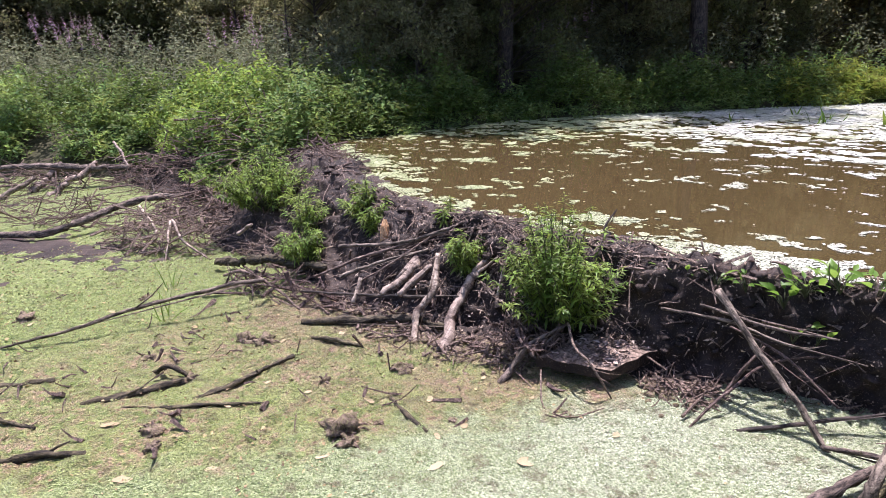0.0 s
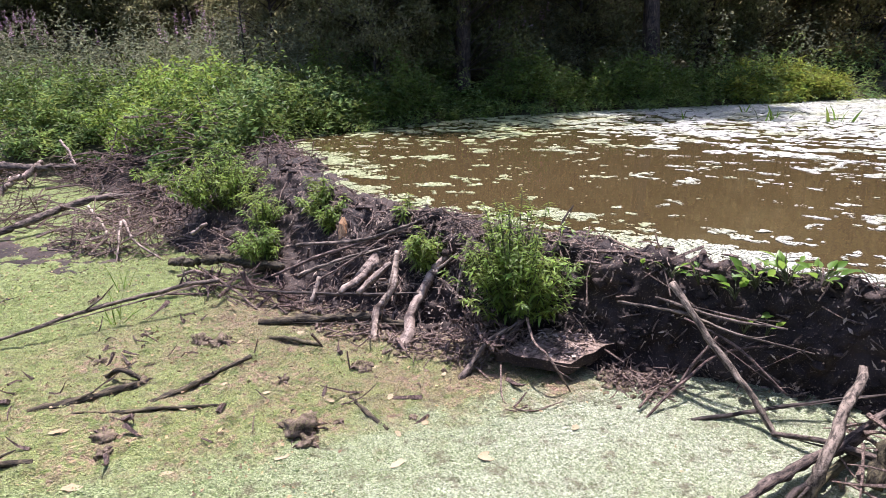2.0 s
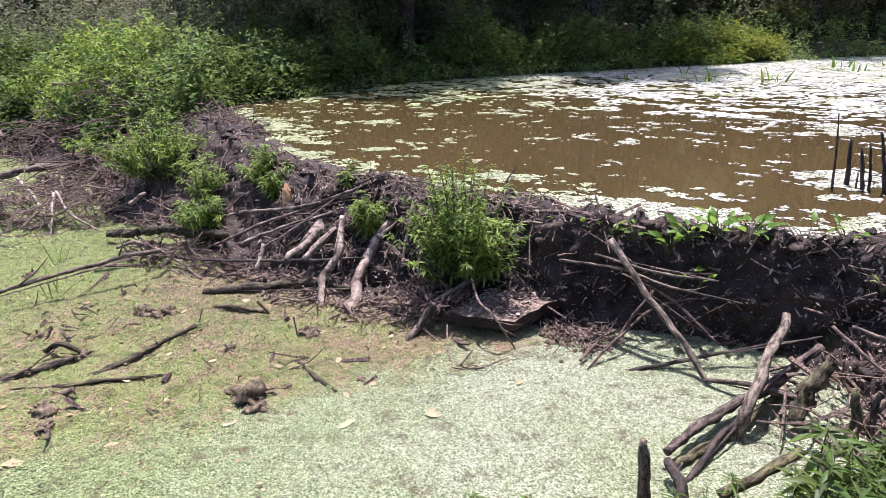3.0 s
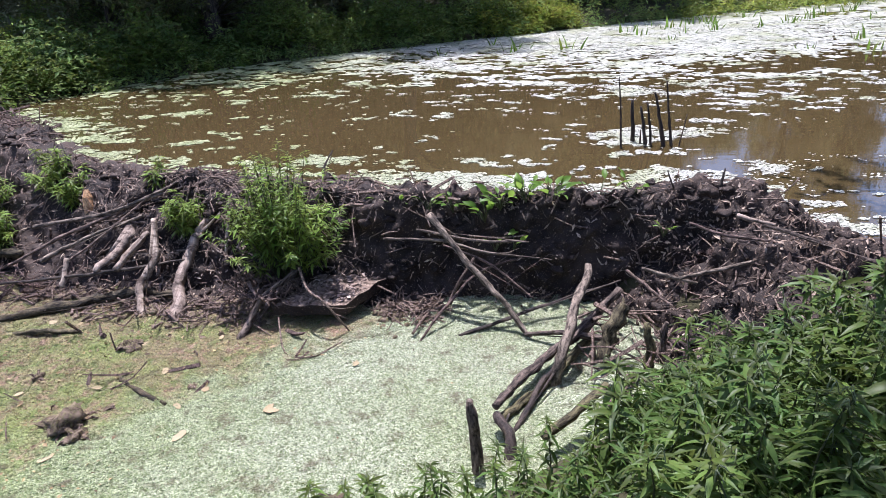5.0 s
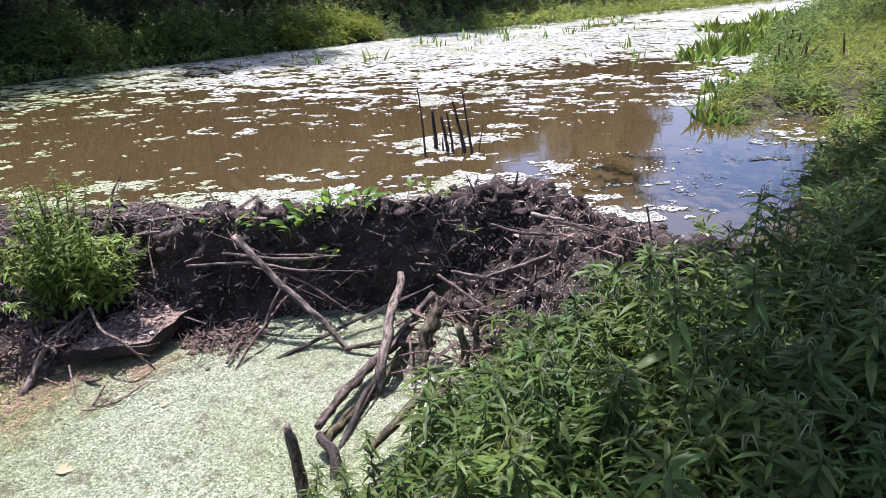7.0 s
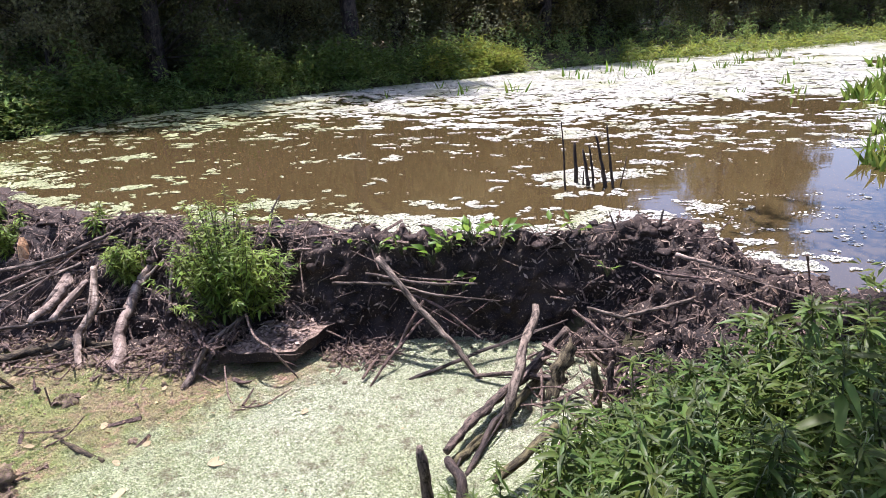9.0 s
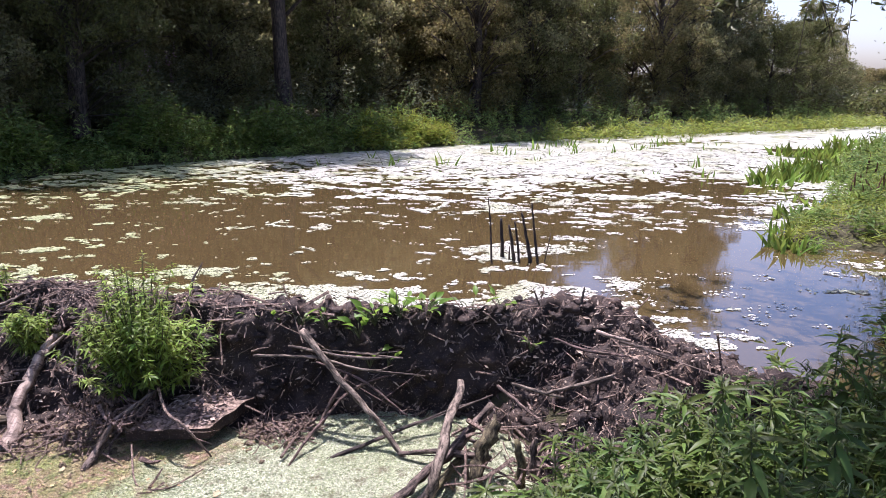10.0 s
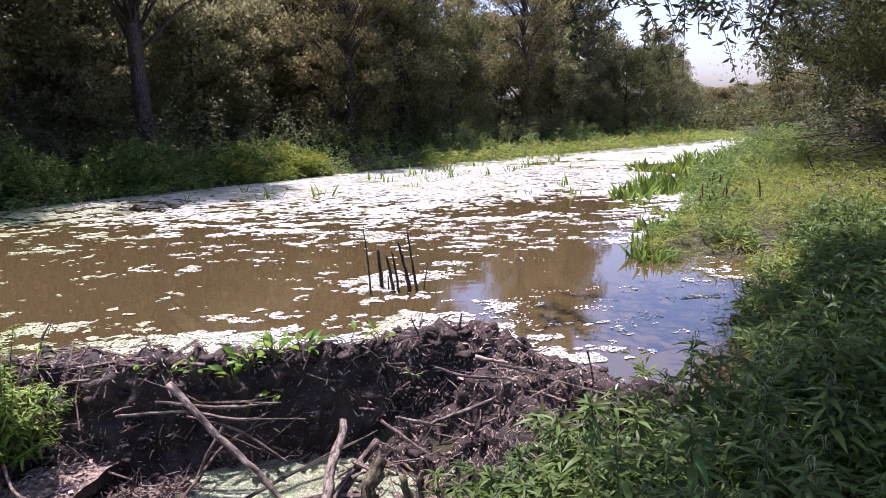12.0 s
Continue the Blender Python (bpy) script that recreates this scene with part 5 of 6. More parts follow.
# waterside strip in the darker leaf, so its shade is partly painted
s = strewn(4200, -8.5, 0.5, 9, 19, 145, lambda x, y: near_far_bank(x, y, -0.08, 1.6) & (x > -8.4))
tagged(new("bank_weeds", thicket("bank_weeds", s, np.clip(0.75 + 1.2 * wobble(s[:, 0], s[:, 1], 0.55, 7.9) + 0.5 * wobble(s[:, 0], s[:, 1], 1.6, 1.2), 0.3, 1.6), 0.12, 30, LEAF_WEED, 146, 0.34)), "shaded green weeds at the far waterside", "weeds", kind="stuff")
s = strewn(4200, -26, 26, 9, 40, 45, lambda x, y: near_far_bank(x, y, 2.2, 9))
tagged(new("undergrowth", thicket("undergrowth", s, 1.7, 0.12, 46, LEAF_GREY, 46, 0.42, spread=0.5)), "shaded undergrowth below the trees", "undergrowth", kind="stuff")

s = strewn(3400, -1.4, 4.6, 0.7, 4.0, 47, lambda x, y: (outside(LOWER, x, y) > 0.06) & (outside(UPPER, x, y) > 0.1) & (np.hypot(x, y) > 1.6) & (y < weed_edge(x)) & ((x > 0.5) | ((y < weed_edge(x) + 0.3) & (wobble(x, y, 3.0, 5.0) > -0.2))))
tagged(new("bank_weeds", thicket("bank_weeds", s, np.where(s[:, 0] > 0.5, 0.28, 0.11), 0.078, 16, LEAF_WEED, 48, 0.22, True)), "low green leaves below the tall weeds", "weeds", kind="stuff")

# lighter leaves kept to the sun spot, whose brightness is partly their colour
s = strewn(900, -0.6, 2.0, 14.5, 20.5, 49, lambda x, y: (outside(UPPER, x, y) > -0.1) & (outside(UPPER, x, y) < 1.8) & (y > 0.45 * x + 12))
tagged(new("shore_grass", thicket("shore_grass", s, np.clip(0.5 + 0.35 * wobble(s[:, 0], s[:, 1], 0.8, 5.1), 0.25, 0.8), 0.15, 40, LEAF_GRASS, 50, 0.26, spread=0.25)), "sunlit yellow-green herbs on the far shore", "weeds", kind="stuff")

s = strewn(26000, -8.6, 24, 9, 34, 147, lambda x, y: (both(x, y) > -0.3) & (both(x, y) < 0.5) & (y > 0.45 * x + 7.0) & (outside(LOWER, x, y) > 0.6) & (y > 10.2))
s[:, 2] = np.maximum(WATER_UP - 0.04, s[:, 2])
tagged(new("shore_weeds", thicket("shore_weeds", s, 0.28 + 0.2 * wobble(s[:, 0], s[:, 1], 0.9, 3.1), 0.085, 18, LEAF_BANK, 148, 0.4)), "low green plants along the far waterline", "weeds", kind="stuff")

s = strewn(2600, 20, 62, 31, 66, 151, lambda x, y: (outside(UPPER, x, y) > 1.0) & (np.degrees(np.arctan2(x, y)) > 26) & (np.degrees(np.arctan2(x, y)) < 47))
tagged(new("undergrowth", thicket("undergrowth", s, np.clip(1.5 + 1.1 * wobble(s[:, 0], s[:, 1], 0.25, 4.1), 0.6, 2.3), 0.24, 60, LEAF_WILLOW, 152, 0.42, spread=1.3)), "low grey-green bushes beyond the pond's end", "undergrowth", kind="stuff")

# loosestrife spikes
rand = np.random.default_rng(51)
s = strewn(1500, -20, -5, 9, 18, 52, lambda x, y: near_far_bank(x, y, 2.6, 6.5) & (wobble(x, y, 0.45, 2.9) > 0.12))[:120]
vs = []
for x, y, z in s:
    h = rand.uniform(1.3, 2.1)
    n = 34
    u = rand.uniform(0, 1, n)
    p = np.stack([x + rand.normal(0, 0.012, n), y + rand.normal(0, 0.012, n), z + h + 0.42 * u], 1)
    a = unit(n, rand, 0.4)
    vs.append(leaves_flat(p, a, np.array([[0, 0, 1.0]]) + 0 * p, np.full(n, 0.06) * (1.2 - u), np.full(n, 0.045) * (1.2 - u)))
tagged(new("loosestrife_flowers", mesh_np("loosestrife_flowers", *joined(vs), FLOWER)), "faded purple loosestrife flowers above the weeds", "flowers", kind="stuff")

# grass and herbs of the right bank
right_bank = lambda x, y, lo, hi: (outside(UPPER, x, y) > lo) & (outside(UPPER, x, y) < hi) & (y < 1.25 * x + 1.5) & (x > 2.6) & (y > 2.6)
s = strewn(26000, 2.6, 26, 2.6, 30, 61, lambda x, y: right_bank(x, y, 0.0, 4.2) & ((x > 4.6) | (y > 4.6)))
low = np.clip(0.3 + 0.45 * outside(UPPER, s[:, 0], s[:, 1]), 0.3, 1.25) * (1 + 0.5 * wobble(s[:, 0], s[:, 1], 1.1, 3.0))
tagged(new("bank_grass", thicket("bank_grass", s, 0.34 * low, 0.12, 17, LEAF_GRASS, 62, 0.13, spread=0.2)), "yellow-green sunlit grass on the right bank", "grass", kind="stuff")
s = strewn(7000, 2.6, 14, 2.6, 16, 63, lambda x, y: right_bank(x, y, -0.05, 0.9) & ((x > 3.4) | (y > 3.9)) & (wobble(x, y, 1.3, 6.6) > -0.1))
s[:, 2] = np.maximum(WATER_UP - 0.03, s[:, 2])
tagged(new("shore_weeds", thicket("shore_weeds", s, 0.25, 0.11, 22, LEAF_BANK, 64, 0.24)), "low green weeds hanging over the pond's edge", "weeds", kind="stuff")
s = strewn(4200, 3.0, 7.5, 0.5, 7, 65, lambda x, y: (outside(UPPER, x, y) > 0.5) & (outside(UPPER, x, y) < 3.4) & (y < 1.0 * x + 0.3) & (np.hypot(x, y) > 3.6))
tagged(new("bank_weeds", thicket("bank_weeds", s, 0.5, 0.12, 24, LEAF_WEED, 66, 0.2)), "dark green weeds along the near bank", "weeds", kind="stuff")
s = strewn(5200, 5, 24, 13, 32, 67, lambda x, y: (outside(UPPER, x, y) < 0.7) & (outside(UPPER, x, y) > -1.2) & (y > 0.62 * x + 13.5) & (x > 5))
s[:, 2] = np.maximum(WATER_UP - 0.05, s[:, 2])
tagged(new("reed_bed", thicket("reed_bed", s, 0.5, 0.24, 14, LEAF_GRASS, 68, 0.14)), "low green reeds along the far shore", "reeds", kind="stuff")


# ---- reeds in the pond ----
def reed_tuft(seed, blades, height, spread, wide=0.1):
    rand = np.random.default_rng(seed)
    thing = new("reed_tuft")
    a = rand.uniform(0, 6.28, blades)
    r = spread * np.sqrt(rand.random(blades))
    p = np.stack([r * np.cos(a), r * np.sin(a), np.full(blades, -0.08)], 1)
    d = np.stack([0.6 * np.cos(a) * rand.random(blades) + rand.normal(0, 0.22, blades), 0.6 * np.sin(a) * rand.random(blades) + rand.normal(0, 0.22, blades), np.ones(blades)], 1)
    L = height * rand.uniform(0.55, 1.1, blades)
    v, f = leaves_fine(p, d, unit(blades, rand, 0.2), L, L * wide * rand.uniform(0.6, 1.3, blades), 0.3)
    part("foliage", mesh_np("foliage", v, f, LEAF_REED, True), thing)
    return thing


tufts = [reed_tuft(700 + k, n, h, s, w) for k, (n, h, s, w) in enumerate([(26, 0.40, 0.34, 0.22), (20, 0.36, 0.30, 0.24), (7, 0.30, 0.16, 0.15), (5, 0.24, 0.12, 0.16)])]
rand = np.random.default_rng(71)
TUFTS = []
for k in range(26):
    u = rand.random()
    TUFTS.append((7.1 + 5.0 * u + rand.normal(0, 0.3), 12.2 + 3.4 * u + rand.normal(0, 0.4), k % 2, rand.uniform(0.85, 1.25)))
for k in range(16):
    u = rand.random()
    TUFTS.append((11.0 + 5 * u + rand.normal(0, 0.5), 16.2 + 4.5 * u + rand.normal(0, 0.6), k % 2, rand.uniform(0.9, 1.3)))
for k in range(30):
    u = rand.random()
    TUFTS.append((3.2 + 7.5 * u + rand.normal(0, 0.8), 17.2 + 4.2 * u + rand.normal(0, 0.9), 2 + k % 2, rand.uniform(0.7, 1.3)))
TUFTS += [(1.41, 14.7, 2, 1.4), (0.2, 14.6, 2, 1.3), (0.45, 15.1, 3, 1.3), (-1.25, 14.5, 3, 1.2), (-0.29, 16.0, 3, 1.2), (3.0, 17.6, 2, 1.2), (4.4, 16.9, 3, 1.4), (5.6, 13.4, 3, 1.1), (7.1, 14.6, 2, 1.2), (6.9, 10.5, 3, 1.0),
          (6.2, 17.6, 2, 1.1), (8.0, 19.2, 2, 1.2), (9.2, 18.3, 3, 1.3), (3.6, 15.6, 3, 1.0), (6.6, 13.0, 2, 0.9), (7.2, 11.3, 3, 1.1), (4.72, 7.25, 0, 0.75), (5.0, 7.6, 1, 0.7), (5.3, 8.1, 0, 0.7), (4.95, 7.3, 1, 0.6), (5.9, 9.0, 0, 0.7), (6.9, 9.8, 1, 0.8)]
for k, (x, y, v, sc) in enumerate(TUFTS):
    m = pose(x, y, WATER_UP, 0, 0, rand.uniform(0, 360)) @ Matrix.Scale(sc, 4)
    if k in (0, 1, 42, 43):
        ob = tufts[{0: 0, 1: 1, 42: 2, 43: 3}[k]]
        ob.matrix_basis = m
    else:
        src = tufts[v]
        ob = src.copy()
        scene.collection.objects.link(ob)
        for c in src.children:
            cc = c.copy()
            scene.collection.objects.link(cc)
            cc.parent = ob
        ob.matrix_basis = m
    tagged(ob, "dense tuft of broad green reeds in the pond" if v < 2 else "sparse small tuft of green reeds in the pond", "reeds", "reed tufts in the pond")

# brown seed stalks on the right shore
def dry_stalk(seed, height):
    rand = np.random.default_rng(seed)
    thing = new("dry_stalk")
    top = np.array([rand.normal(0, 0.08), rand.normal(0, 0.08), height])
    line = spline([(0, 0, -0.05), tuple(top * (0.3, 0.3, 0.5)), tuple(top)], 9)
    part("stem", mesh_np("stem", *tube(line, [0.007, 0.005, 0.003], 5, 0.1, rand), DRY_SEED), thing)
    v, f = tube(line[2:], [0.006, 0.014, 0.012, 0.004], 7, 0.45, rand)
    part("seed_head", mesh_np("seed_head", v, f, DRY_SEED), thing, "rusty brown seed head")
    return tagged(thing, "dry brown dock stalk with seeds on the shore", "stalk", "seed stalks on the shore")


DRY_SEED = leaf_mat("dry_seed", (0.075, 0.035, 0.025), (0.15, 0.08, 0.06), 0.8, 0.1)
rand = np.random.default_rng(77)
for k in range(14):
    u = rand.random()
    x, y = (7.3 + 2.4 * u + rand.normal(0, 0.3), 9.3 + 3.2 * u + rand.normal(0, 0.4))
    d = dry_stalk(770 + k, rand.uniform(0.3, 0.55))
    d.location = (x, y, max(WATER_UP - 0.05, float(ground_height(np.array([x]), np.array([y]))[0])))
stick("sapling", [(-10.8, 12.45, 0.7), (-10.7, 12.5, 1.9), (-10.74, 12.6, 3.4), (-10.6, 12.6, 4.4)], [0.028, 0.022, 0.018, 0.008], BARK_DARK, "thin dark bare sapling stem among the weeds", "sapling", "", 5, 7, 79)

# sedge in the lower pool
for k, (x, y, sc) in enumerate([(-5.25, 4.0, 1.0), (-5.9, 4.6, 0.8), (-4.2, 3.9, 0.35), (-0.55, 3.6, 0.25)]):
    t = reed_tuft(740 + k, 8, 0.42 * sc, 0.08 * sc, 0.035)
    t.location = (x, y, 0.02)
    tagged(t, "thin green sedge growing in the duckweed", "sedge", "sedges in the pool")


# ---- trees ----
def tree(name, height, trunk_r, crown_r, crown_from, clumps, leaf, mat, seed, per=150, wide=0.45, lean=0.05, hang=0.0, squash=1.0):
    rand = np.random.default_rng(seed)
    thing = new(name)
    top = np.array([lean * height * rand.normal(), lean * height * rand.normal(), height * 0.93])
    line = spline([(0, 0, -0.3), (rand.normal(0, 0.05), rand.normal(0, 0.05), height * 0.3), tuple(top * (0.6, 0.6, 0.66)), tuple(top)], 14)
    pieces = [tube(line, [trunk_r * 1.35, trunk_r, trunk_r * 0.75, trunk_r * 0.45, trunk_r * 0.12], 10, 0.07, rand)]
    centres = []
    for k in range(clumps):
        u = crown_from + (1 - crown_from) * rand.random() ** 0.85
        r = crown_r * math.sqrt(max(0.05, 1 - (2 * (u - crown_from) / (1.02 - crown_from) - 0.8) ** 2 / 1.7)) * rand.uniform(0.35, 1.05)
        a = rand.uniform(0, 6.28)
        c = np.array([math.cos(a) * r, math.sin(a) * r, u * height])
        centres.append(c)
        if k % 2 == 0:
            b = np.array([np.interp(max(0.15, u - 0.18) * height, line[:, 2], line[:, j]) for j in range(3)])
            pieces.append(tube([b, (b + c) / 2 + (0, 0, 0.12 * r), c], [trunk_r * 0.3, trunk_r * 0.16, 0.012], 5, 0.1, rand))
    part("trunk", mesh_np("trunk", *joined(pieces), BARK_DARK, True), thing)
    C = np.repeat(np.array(centres), per, 0)
    n = len(C)
    size = np.repeat(crown_r * rand.uniform(0.13, 0.30, clumps), per)[:, None]
    off = unit(n, rand) * size * (rand.random((n, 1)) ** 0.45) * (1, 1, 0.75 * squash)
    p = C + off
    d = unit(n, rand)
    d[:, 2] -= hang
    L = leaf * rand.uniform(0.6, 1.3, n)
    v, f = leaves_flat(p, d, np.array([0, 0, 1.0]) + 0.7 * rand.standard_normal((n, 3)), L, L * wide)
    part("crown", mesh_np("crown", v, f, mat), thing)
    return thing


TREES = {
    "tall": [tree("tree", 13, 0.26, 3.2, 0.2, 130, 0.15, LEAF_TREE, 800, 190, 0.6), tree("tree", 11, 0.2, 3.0, 0.12, 130, 0.15, LEAF_TREE, 801, 190, 0.6), tree("tree", 12, 0.18, 2.8, 0.08, 130, 0.14, LEAF_OLIVE, 802, 190, 0.55), tree("tree", 11, 0.2, 3.1, 0.42, 110, 0.15, LEAF_TREE, 804, 190, 0.6, 0.012)],
    "shrub": [tree("shrub", 4.2, 0.07, 2.1, 0.05, 90, 0.115, LEAF_TREE, 810, 180, 0.55), tree("shrub", 3.6, 0.06, 2.0, 0.05, 86, 0.115, LEAF_OLIVE, 811, 180, 0.5), tree("shrub", 5.2, 0.08, 2.3, 0.05, 100, 0.12, LEAF_WILLOW, 812, 190, 0.36)],
}
WOODS = [
    # kind, variant, x, y, scale
    ("tall", 3, -2.75, 20.0, 1.05), ("tall", 1, -7.4, 20.6, 1.0), ("tall", 1, -9.0, 26.5, 1.0), ("tall", 2, -12.0, 24.5, 1.0), ("tall", 0, -17.0, 24.5, 1.0), ("tall", 1, -24.0, 21, 1.0), ("tall", 0, -31.0, 17.5, 1.0), ("tall", 1, -38, 14, 1.1),
    ("tall", 2, 1.6, 27.5, 0.8), ("tall", 2, 4.6, 29.0, 0.72), ("tall", 2, 7.6, 29.6, 0.68), ("tall", 1, 10.6, 33.0, 0.62), ("tall", 0, 15.2, 33.4, 0.95), ("tall", 1, 16.0, 34.0, 0.97), ("tall", 2, 17.6, 36.8, 0.78), ("tall", 1, 28.6, 44.0, 0.58), ("tall", 2, 31.6, 46.6, 0.44), ("tall", 2, -12.5, 19.0, 0.9), ("tall", 1, -9.6, 16.2, 0.95), ("tall", 1, -5.8, 25.6, 1.0), ("tall", 0, -8.2, 18.4, 0.8), ("shrub", 2, -6.6, 15.9, 0.8), ("shrub", 0, -8.3, 14.2, 0.75),
    ("tall", 3, -6.8, 15.9, 0.85), ("tall", 2, 3.2, 23.4, 0.8), ("tall", 1, 5.4, 25.2, 0.7), ("tall", 2, 11.8, 28.8, 0.7),
    ("shrub", 0, -10.0, 17.0, 0.9), ("shrub", 0, -7.0, 18.6, 0.9), ("shrub", 0, -5.0, 20.6, 0.9), ("shrub", 2, -1.8, 22.3, 0.8), ("shrub", 1, 2.4, 24.4, 0.95), ("shrub", 2, 5.4, 25.8, 0.95), ("shrub", 2, 8.0, 27.0, 0.95),
    ("shrub", 1, 10.6, 28.8, 0.95), ("shrub", 0, 13.6, 30.0, 0.9), ("shrub", 0, 16.0, 30.8, 0.85), ("shrub", 2, 18.2, 30.8, 0.8), ("shrub", 2, 20.6, 32.6, 0.85), ("shrub", 0, 23.0, 35.0, 0.9), ("shrub", 2, 26.0, 37.0, 0.5), ("shrub", 1, 29.5, 38.5, 0.62), ("shrub", 0, 33, 41, 0.55),
    ("shrub", 0, -13.0, 16.6, 0.9), ("shrub", 0, -16.5, 17.0, 0.9), ("shrub", 2, -20.5, 16.0, 0.9), ("shrub", 0, -25, 14.5, 0.9), ("shrub", 1, -29, 12.5, 1.0), ("shrub", 0, 0, 25, 1.2), ("shrub", 0, -9.5, 20.5, 1.2), ("shrub", 0, -16, 20.5, 1.3), ("shrub", 0, -1.5, 23.5, 1.1),
    ("shrub", 0, -5.5, 23.5, 1.3), ("shrub", 0, 3.0, 28, 1.4), ("shrub", 0, -12.5, 21, 1.4), ("shrub", 0, -20, 18.5, 1.5), ("shrub", 0, -26, 14, 1.4), ("shrub", 1, 7.5, 30, 1.3), ("shrub", 0, 12, 33, 1.3), ("shrub", 1, 16, 35, 1.3), ("shrub", 0, 20, 38, 1.4),
    ("shrub", 1, 31, 34, 0.9), ("shrub", 2, 28.0, 27.0, 0.9), ("shrub", 0, 37, 34, 0.9), ("shrub", 2, 40, 44, 0.55),
    ("shrub", 2, 30, 46, 0.55), ("shrub", 0, 36, 50, 0.6), ("shrub", 1, 26, 48, 0.8), ("shrub", 0, 42, 52, 0.7), ("shrub", 1, 34, 45, 0.65), ("shrub", 2, 45, 47, 0.6), ("shrub", 0, 41, 39, 0.7), ("shrub", 2, 22.5, 43, 1.1), ("shrub", 1, 48, 56, 0.8), ("shrub", 0, 30, 56, 0.8),
    # the shrubs by the right bank
    ("shrub", 2, 19.4, 17.8, 1.3), ("shrub", 1, 20, 14, 1.7), ("shrub", 0, 17.4, 12.6, 1.3), ("shrub", 1, 21.0, 19.2, 1.1), ("shrub", 2, 12.4, 7.8, 1.25), ("shrub", 0, 25, 22.5, 1.2), ("shrub", 0, 18.5, 11, 1.5), ("shrub", 1, 16, 6, 1.6),
]
# the wood goes on behind
back_rand = np.random.default_rng(82)
for k in range(44):
    az = radians(-88 + 100 * (k + back_rand.random()) / 44)
    far = back_rand.uniform(31, 46) + (4 if az > radians(-16) else 0)
    WOODS.append(("tall", k % 3, far * math.sin(az), far * math.cos(az), back_rand.uniform(0.95, 1.25)))
for k in range(26):
    az = radians(-88 + 100 * (k + back_rand.random()) / 26)
    far = back_rand.uniform(28, 33) + (4 if az > radians(-16) else 0)
    WOODS.append(("shrub", 0, far * math.sin(az), far * math.cos(az), back_rand.uniform(1.3, 1.8)))
LABEL = {"tall": "tall shaded deciduous tree in the wood behind the pond", "shrub": "dense leafy shrub beside the pond"}
seen_kinds = set()
rand = np.random.default_rng(81)
for kind, var, x, y, sc in WOODS:
    src = TREES[kind][var]
    z = float(ground_height(np.array([x]), np.array([y]))[0])
    m = pose(x, y, z, 0, 0, rand.uniform(0, 360)) @ Matrix.Scale(sc, 4)
    if (kind, var) not in seen_kinds:
        seen_kinds.add((kind, var))
        ob = src
        ob.matrix_basis = m
    else:
        ob = src.copy()
        scene.collection.objects.link(ob)
        for c in src.children:
            cc = c.copy()
            scene.collection.objects.link(cc)
            cc.parent = ob
        ob.matrix_basis = m
    tagged(ob, LABEL[kind], "tree" if kind == "tall" else "shrub", "trees of the wood" if kind == "tall" else "shrubs round the pond")


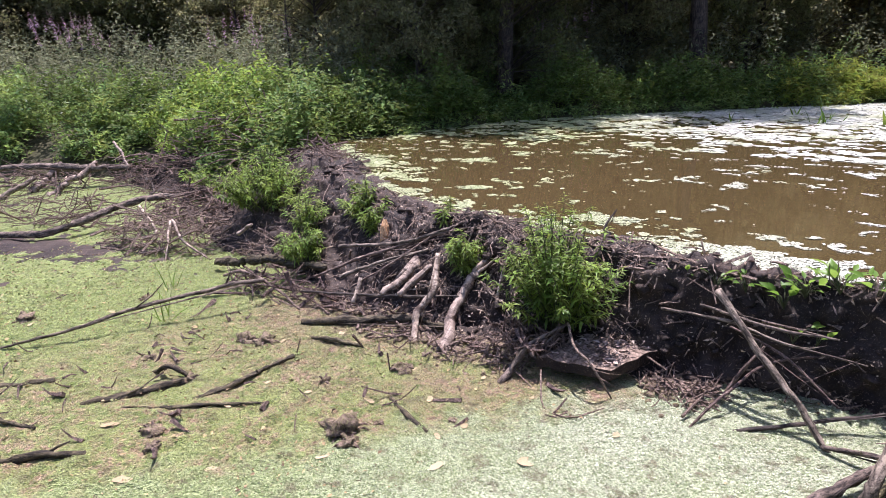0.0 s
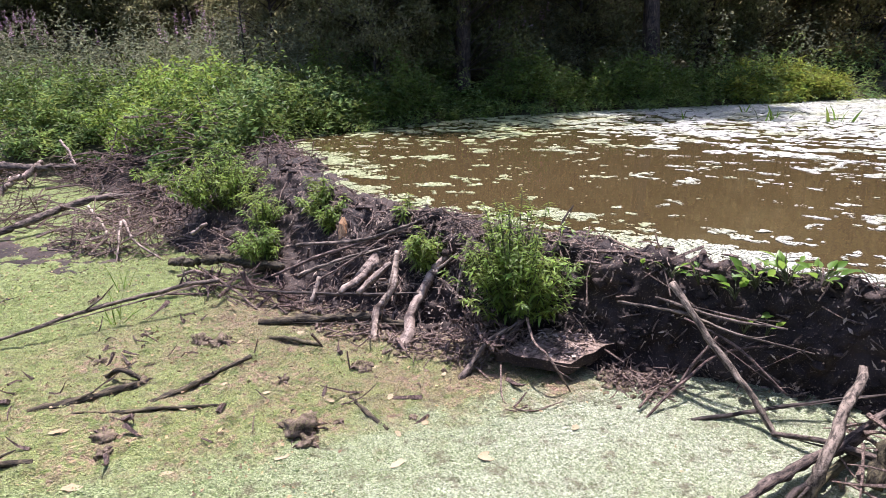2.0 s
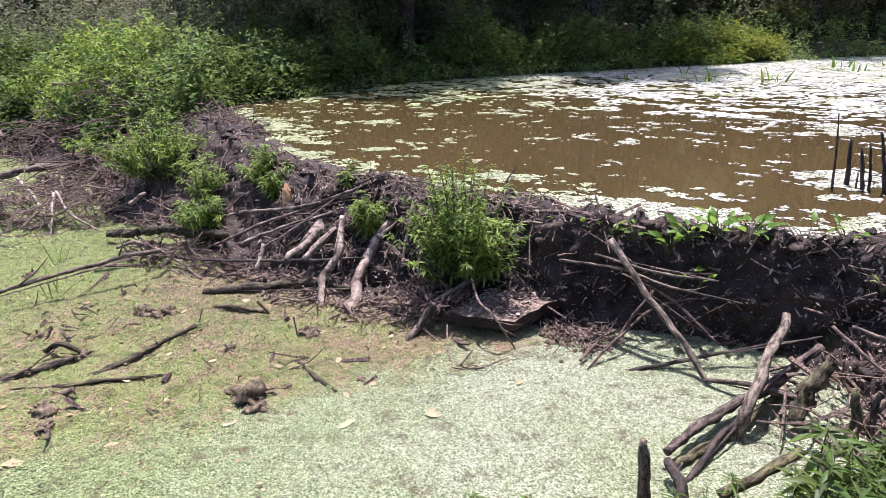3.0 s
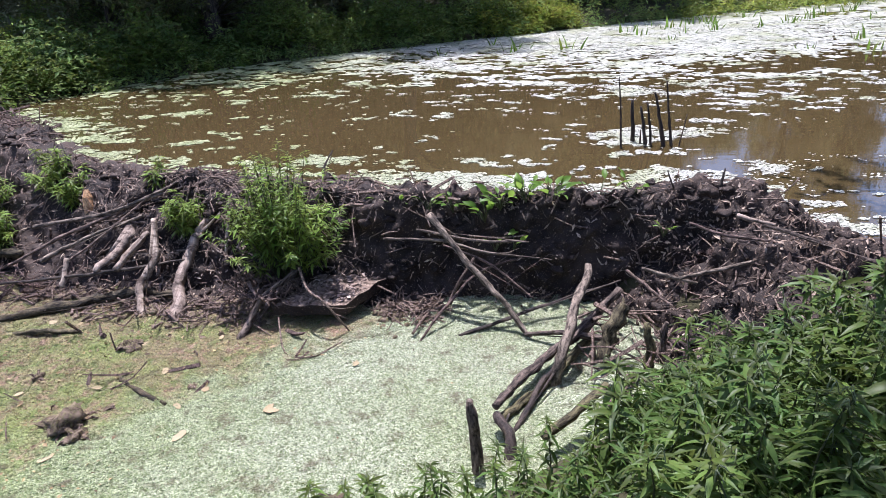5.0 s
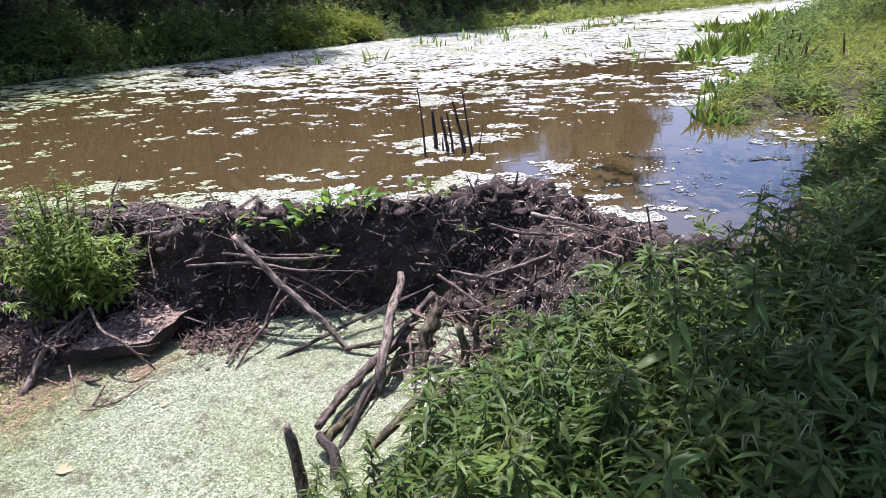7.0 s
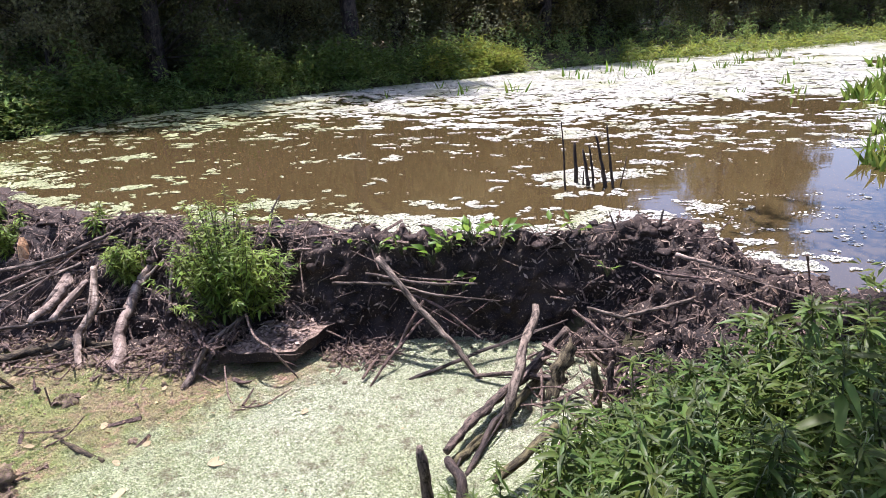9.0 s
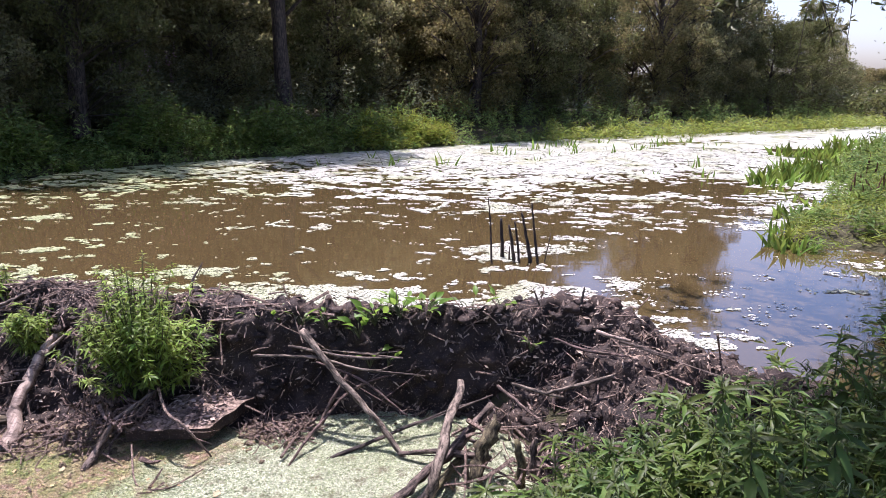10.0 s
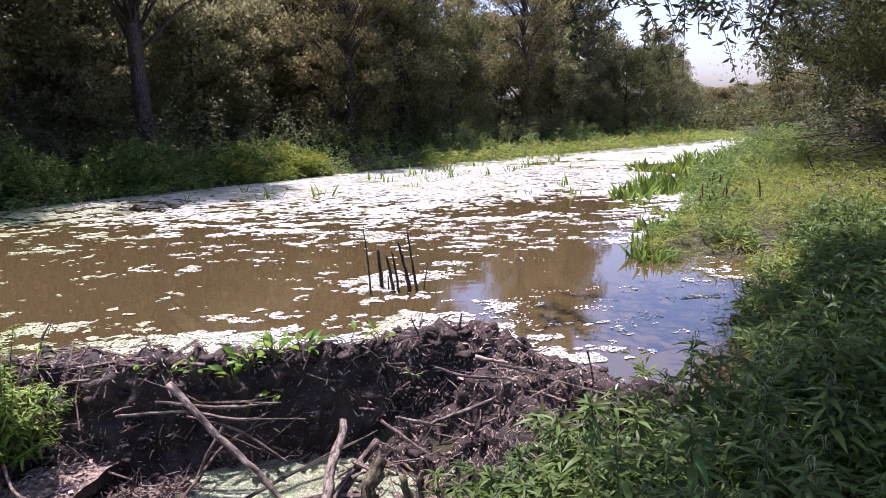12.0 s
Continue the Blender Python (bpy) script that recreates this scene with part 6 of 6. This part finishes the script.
def willow():
    """The willow on the near bank: limbs over the water, and unseen ones added to shade the weeds."""
    rand = np.random.default_rng(91)
    thing = new("willow_tree")
    base = np.array([8.2, 4.4, 0.85])
    trunk = spline([base + (0, 0, -0.3), base + (-0.1, 0.1, 1.6), base + (-0.5, 0.3, 3.6), base + (-0.7, 0.5, 6.0)], 12)
    pieces = [tube(trunk, [0.28, 0.24, 0.2, 0.12], 10, 0.08, rand)]
    # most limb ends above 5 m are out of view, added to cast shade
    ends = [((3.4, 5.7, 3.75), 45), ((4.3, 6.6, 3.8), 45), ((3.0, 5.2, 5.8), 80), ((3.2, 4.8, 5.4), 40), ((3.5, 6.0, 5.2), 80), ((4.3, 5.6, 5.2), 80), ((5.0, 6.0, 5.0), 70), ((4.6, 4.6, 5.4), 30),
            ((2.6, 6.6, 5.2), 80), ((3.2, 6.9, 5.0), 80), ((3.9, 7.2, 5.2), 70), ((8.4, 7.6, 4.4), 60), ((7.6, 7.4, 5.0), 60), ((9.6, 6.6, 4.0), 100),
            ((3.6, 6.0, 4.0), 26), ((4.2, 6.0, 3.9), 26), ((4.7, 5.9, 3.6), 30), ((5.0, 5.8, 3.4), 30),
            ((1.1, 2.6, 5.5), 120), ((1.6, 2.6, 5.6), 75), ((2.2, 3.2, 5.4), 75), ((2.0, 4.0, 5.4), 75), ((2.8, 4.0, 5.4), 75), ((0.9, 1.9, 5.6), 150), ((1.8, 1.9, 5.6), 75)]
    # more unseen leafy ends, set only to shade the near bank's weeds
    shade_tips = [(1.5, 3.2), (1.1, 2.9), (0.9, 2.2), (0.7, 2.6), (1.6, 2.8), (2.4, 4.4), (1.9, 3.5), (2.6, 3.5), (1.3, 2.2), (2.0, 2.4)]
    ends += [((x, y, 5.3 + 0.15 * (k % 4)), 95) for k, (x, y) in enumerate(shade_tips)]
    P, D = [], []
    for k, (e, n) in enumerate(ends):
        e = np.array(e)
        inner = 7 if k >= len(ends) - len(shade_tips) else 4
        b = trunk[rand.integers(7, 11)]
        limb = spline([b, (b + e) / 2 + (0, 0, 1.5), e], 10)
        pieces.append(tube(limb, [0.1, 0.06, 0.02], 6, 0.08, rand))
        for q in range(n):
            s = limb[rand.integers(inner, 10)] + unit(1, rand)[0] * 0.35
            drop = rand.uniform(0.2, 0.8)
            way = unit(1, rand, 0.3)[0] * 0.55
            tw = np.array([s, s + way * 0.6 + (0, 0, -0.2 * drop), s + way + (0, 0, -drop)])
            pieces.append(tube(tw, [0.007, 0.003], 4, 0.05, rand))
            u = rand.uniform(0.1, 1, 26)
            P.append(np.stack([np.interp(u, [0, 0.5, 1], tw[:, c]) for c in range(3)], 1))
            d = unit(26, rand, 0.5)
            d[:, 2] -= 0.45
            D.append(d)
    part("trunk", mesh_np("trunk", *joined(pieces), BARK_DARK, True), thing)
    P, D = np.concatenate(P), np.concatenate(D)
    L = 0.12 * rand.uniform(0.6, 1.25, len(P))
    v, f = leaves_flat(P, D, unit(len(P), rand), L, L * 0.26)
    part("crown", mesh_np("crown", v, f, LEAF_WILLOW), thing)
    return tagged(thing, "willow with hanging narrow-leaved branches over the pond's bank", "tree")


willow()


def willow_shrub():
    s = tree("willow_shrub", 8.0, 0.1, 4.2, 0.27, 330, 0.13, LEAF_WILLOW, 820, 260, 0.3)
    s.location = (15.0, 12.3, float(ground_height(np.array([15.0]), np.array([12.3]))[0]))
    return tagged(s, "broad dense willow shrub beside the grassy bank", "shrub")


willow_shrub()
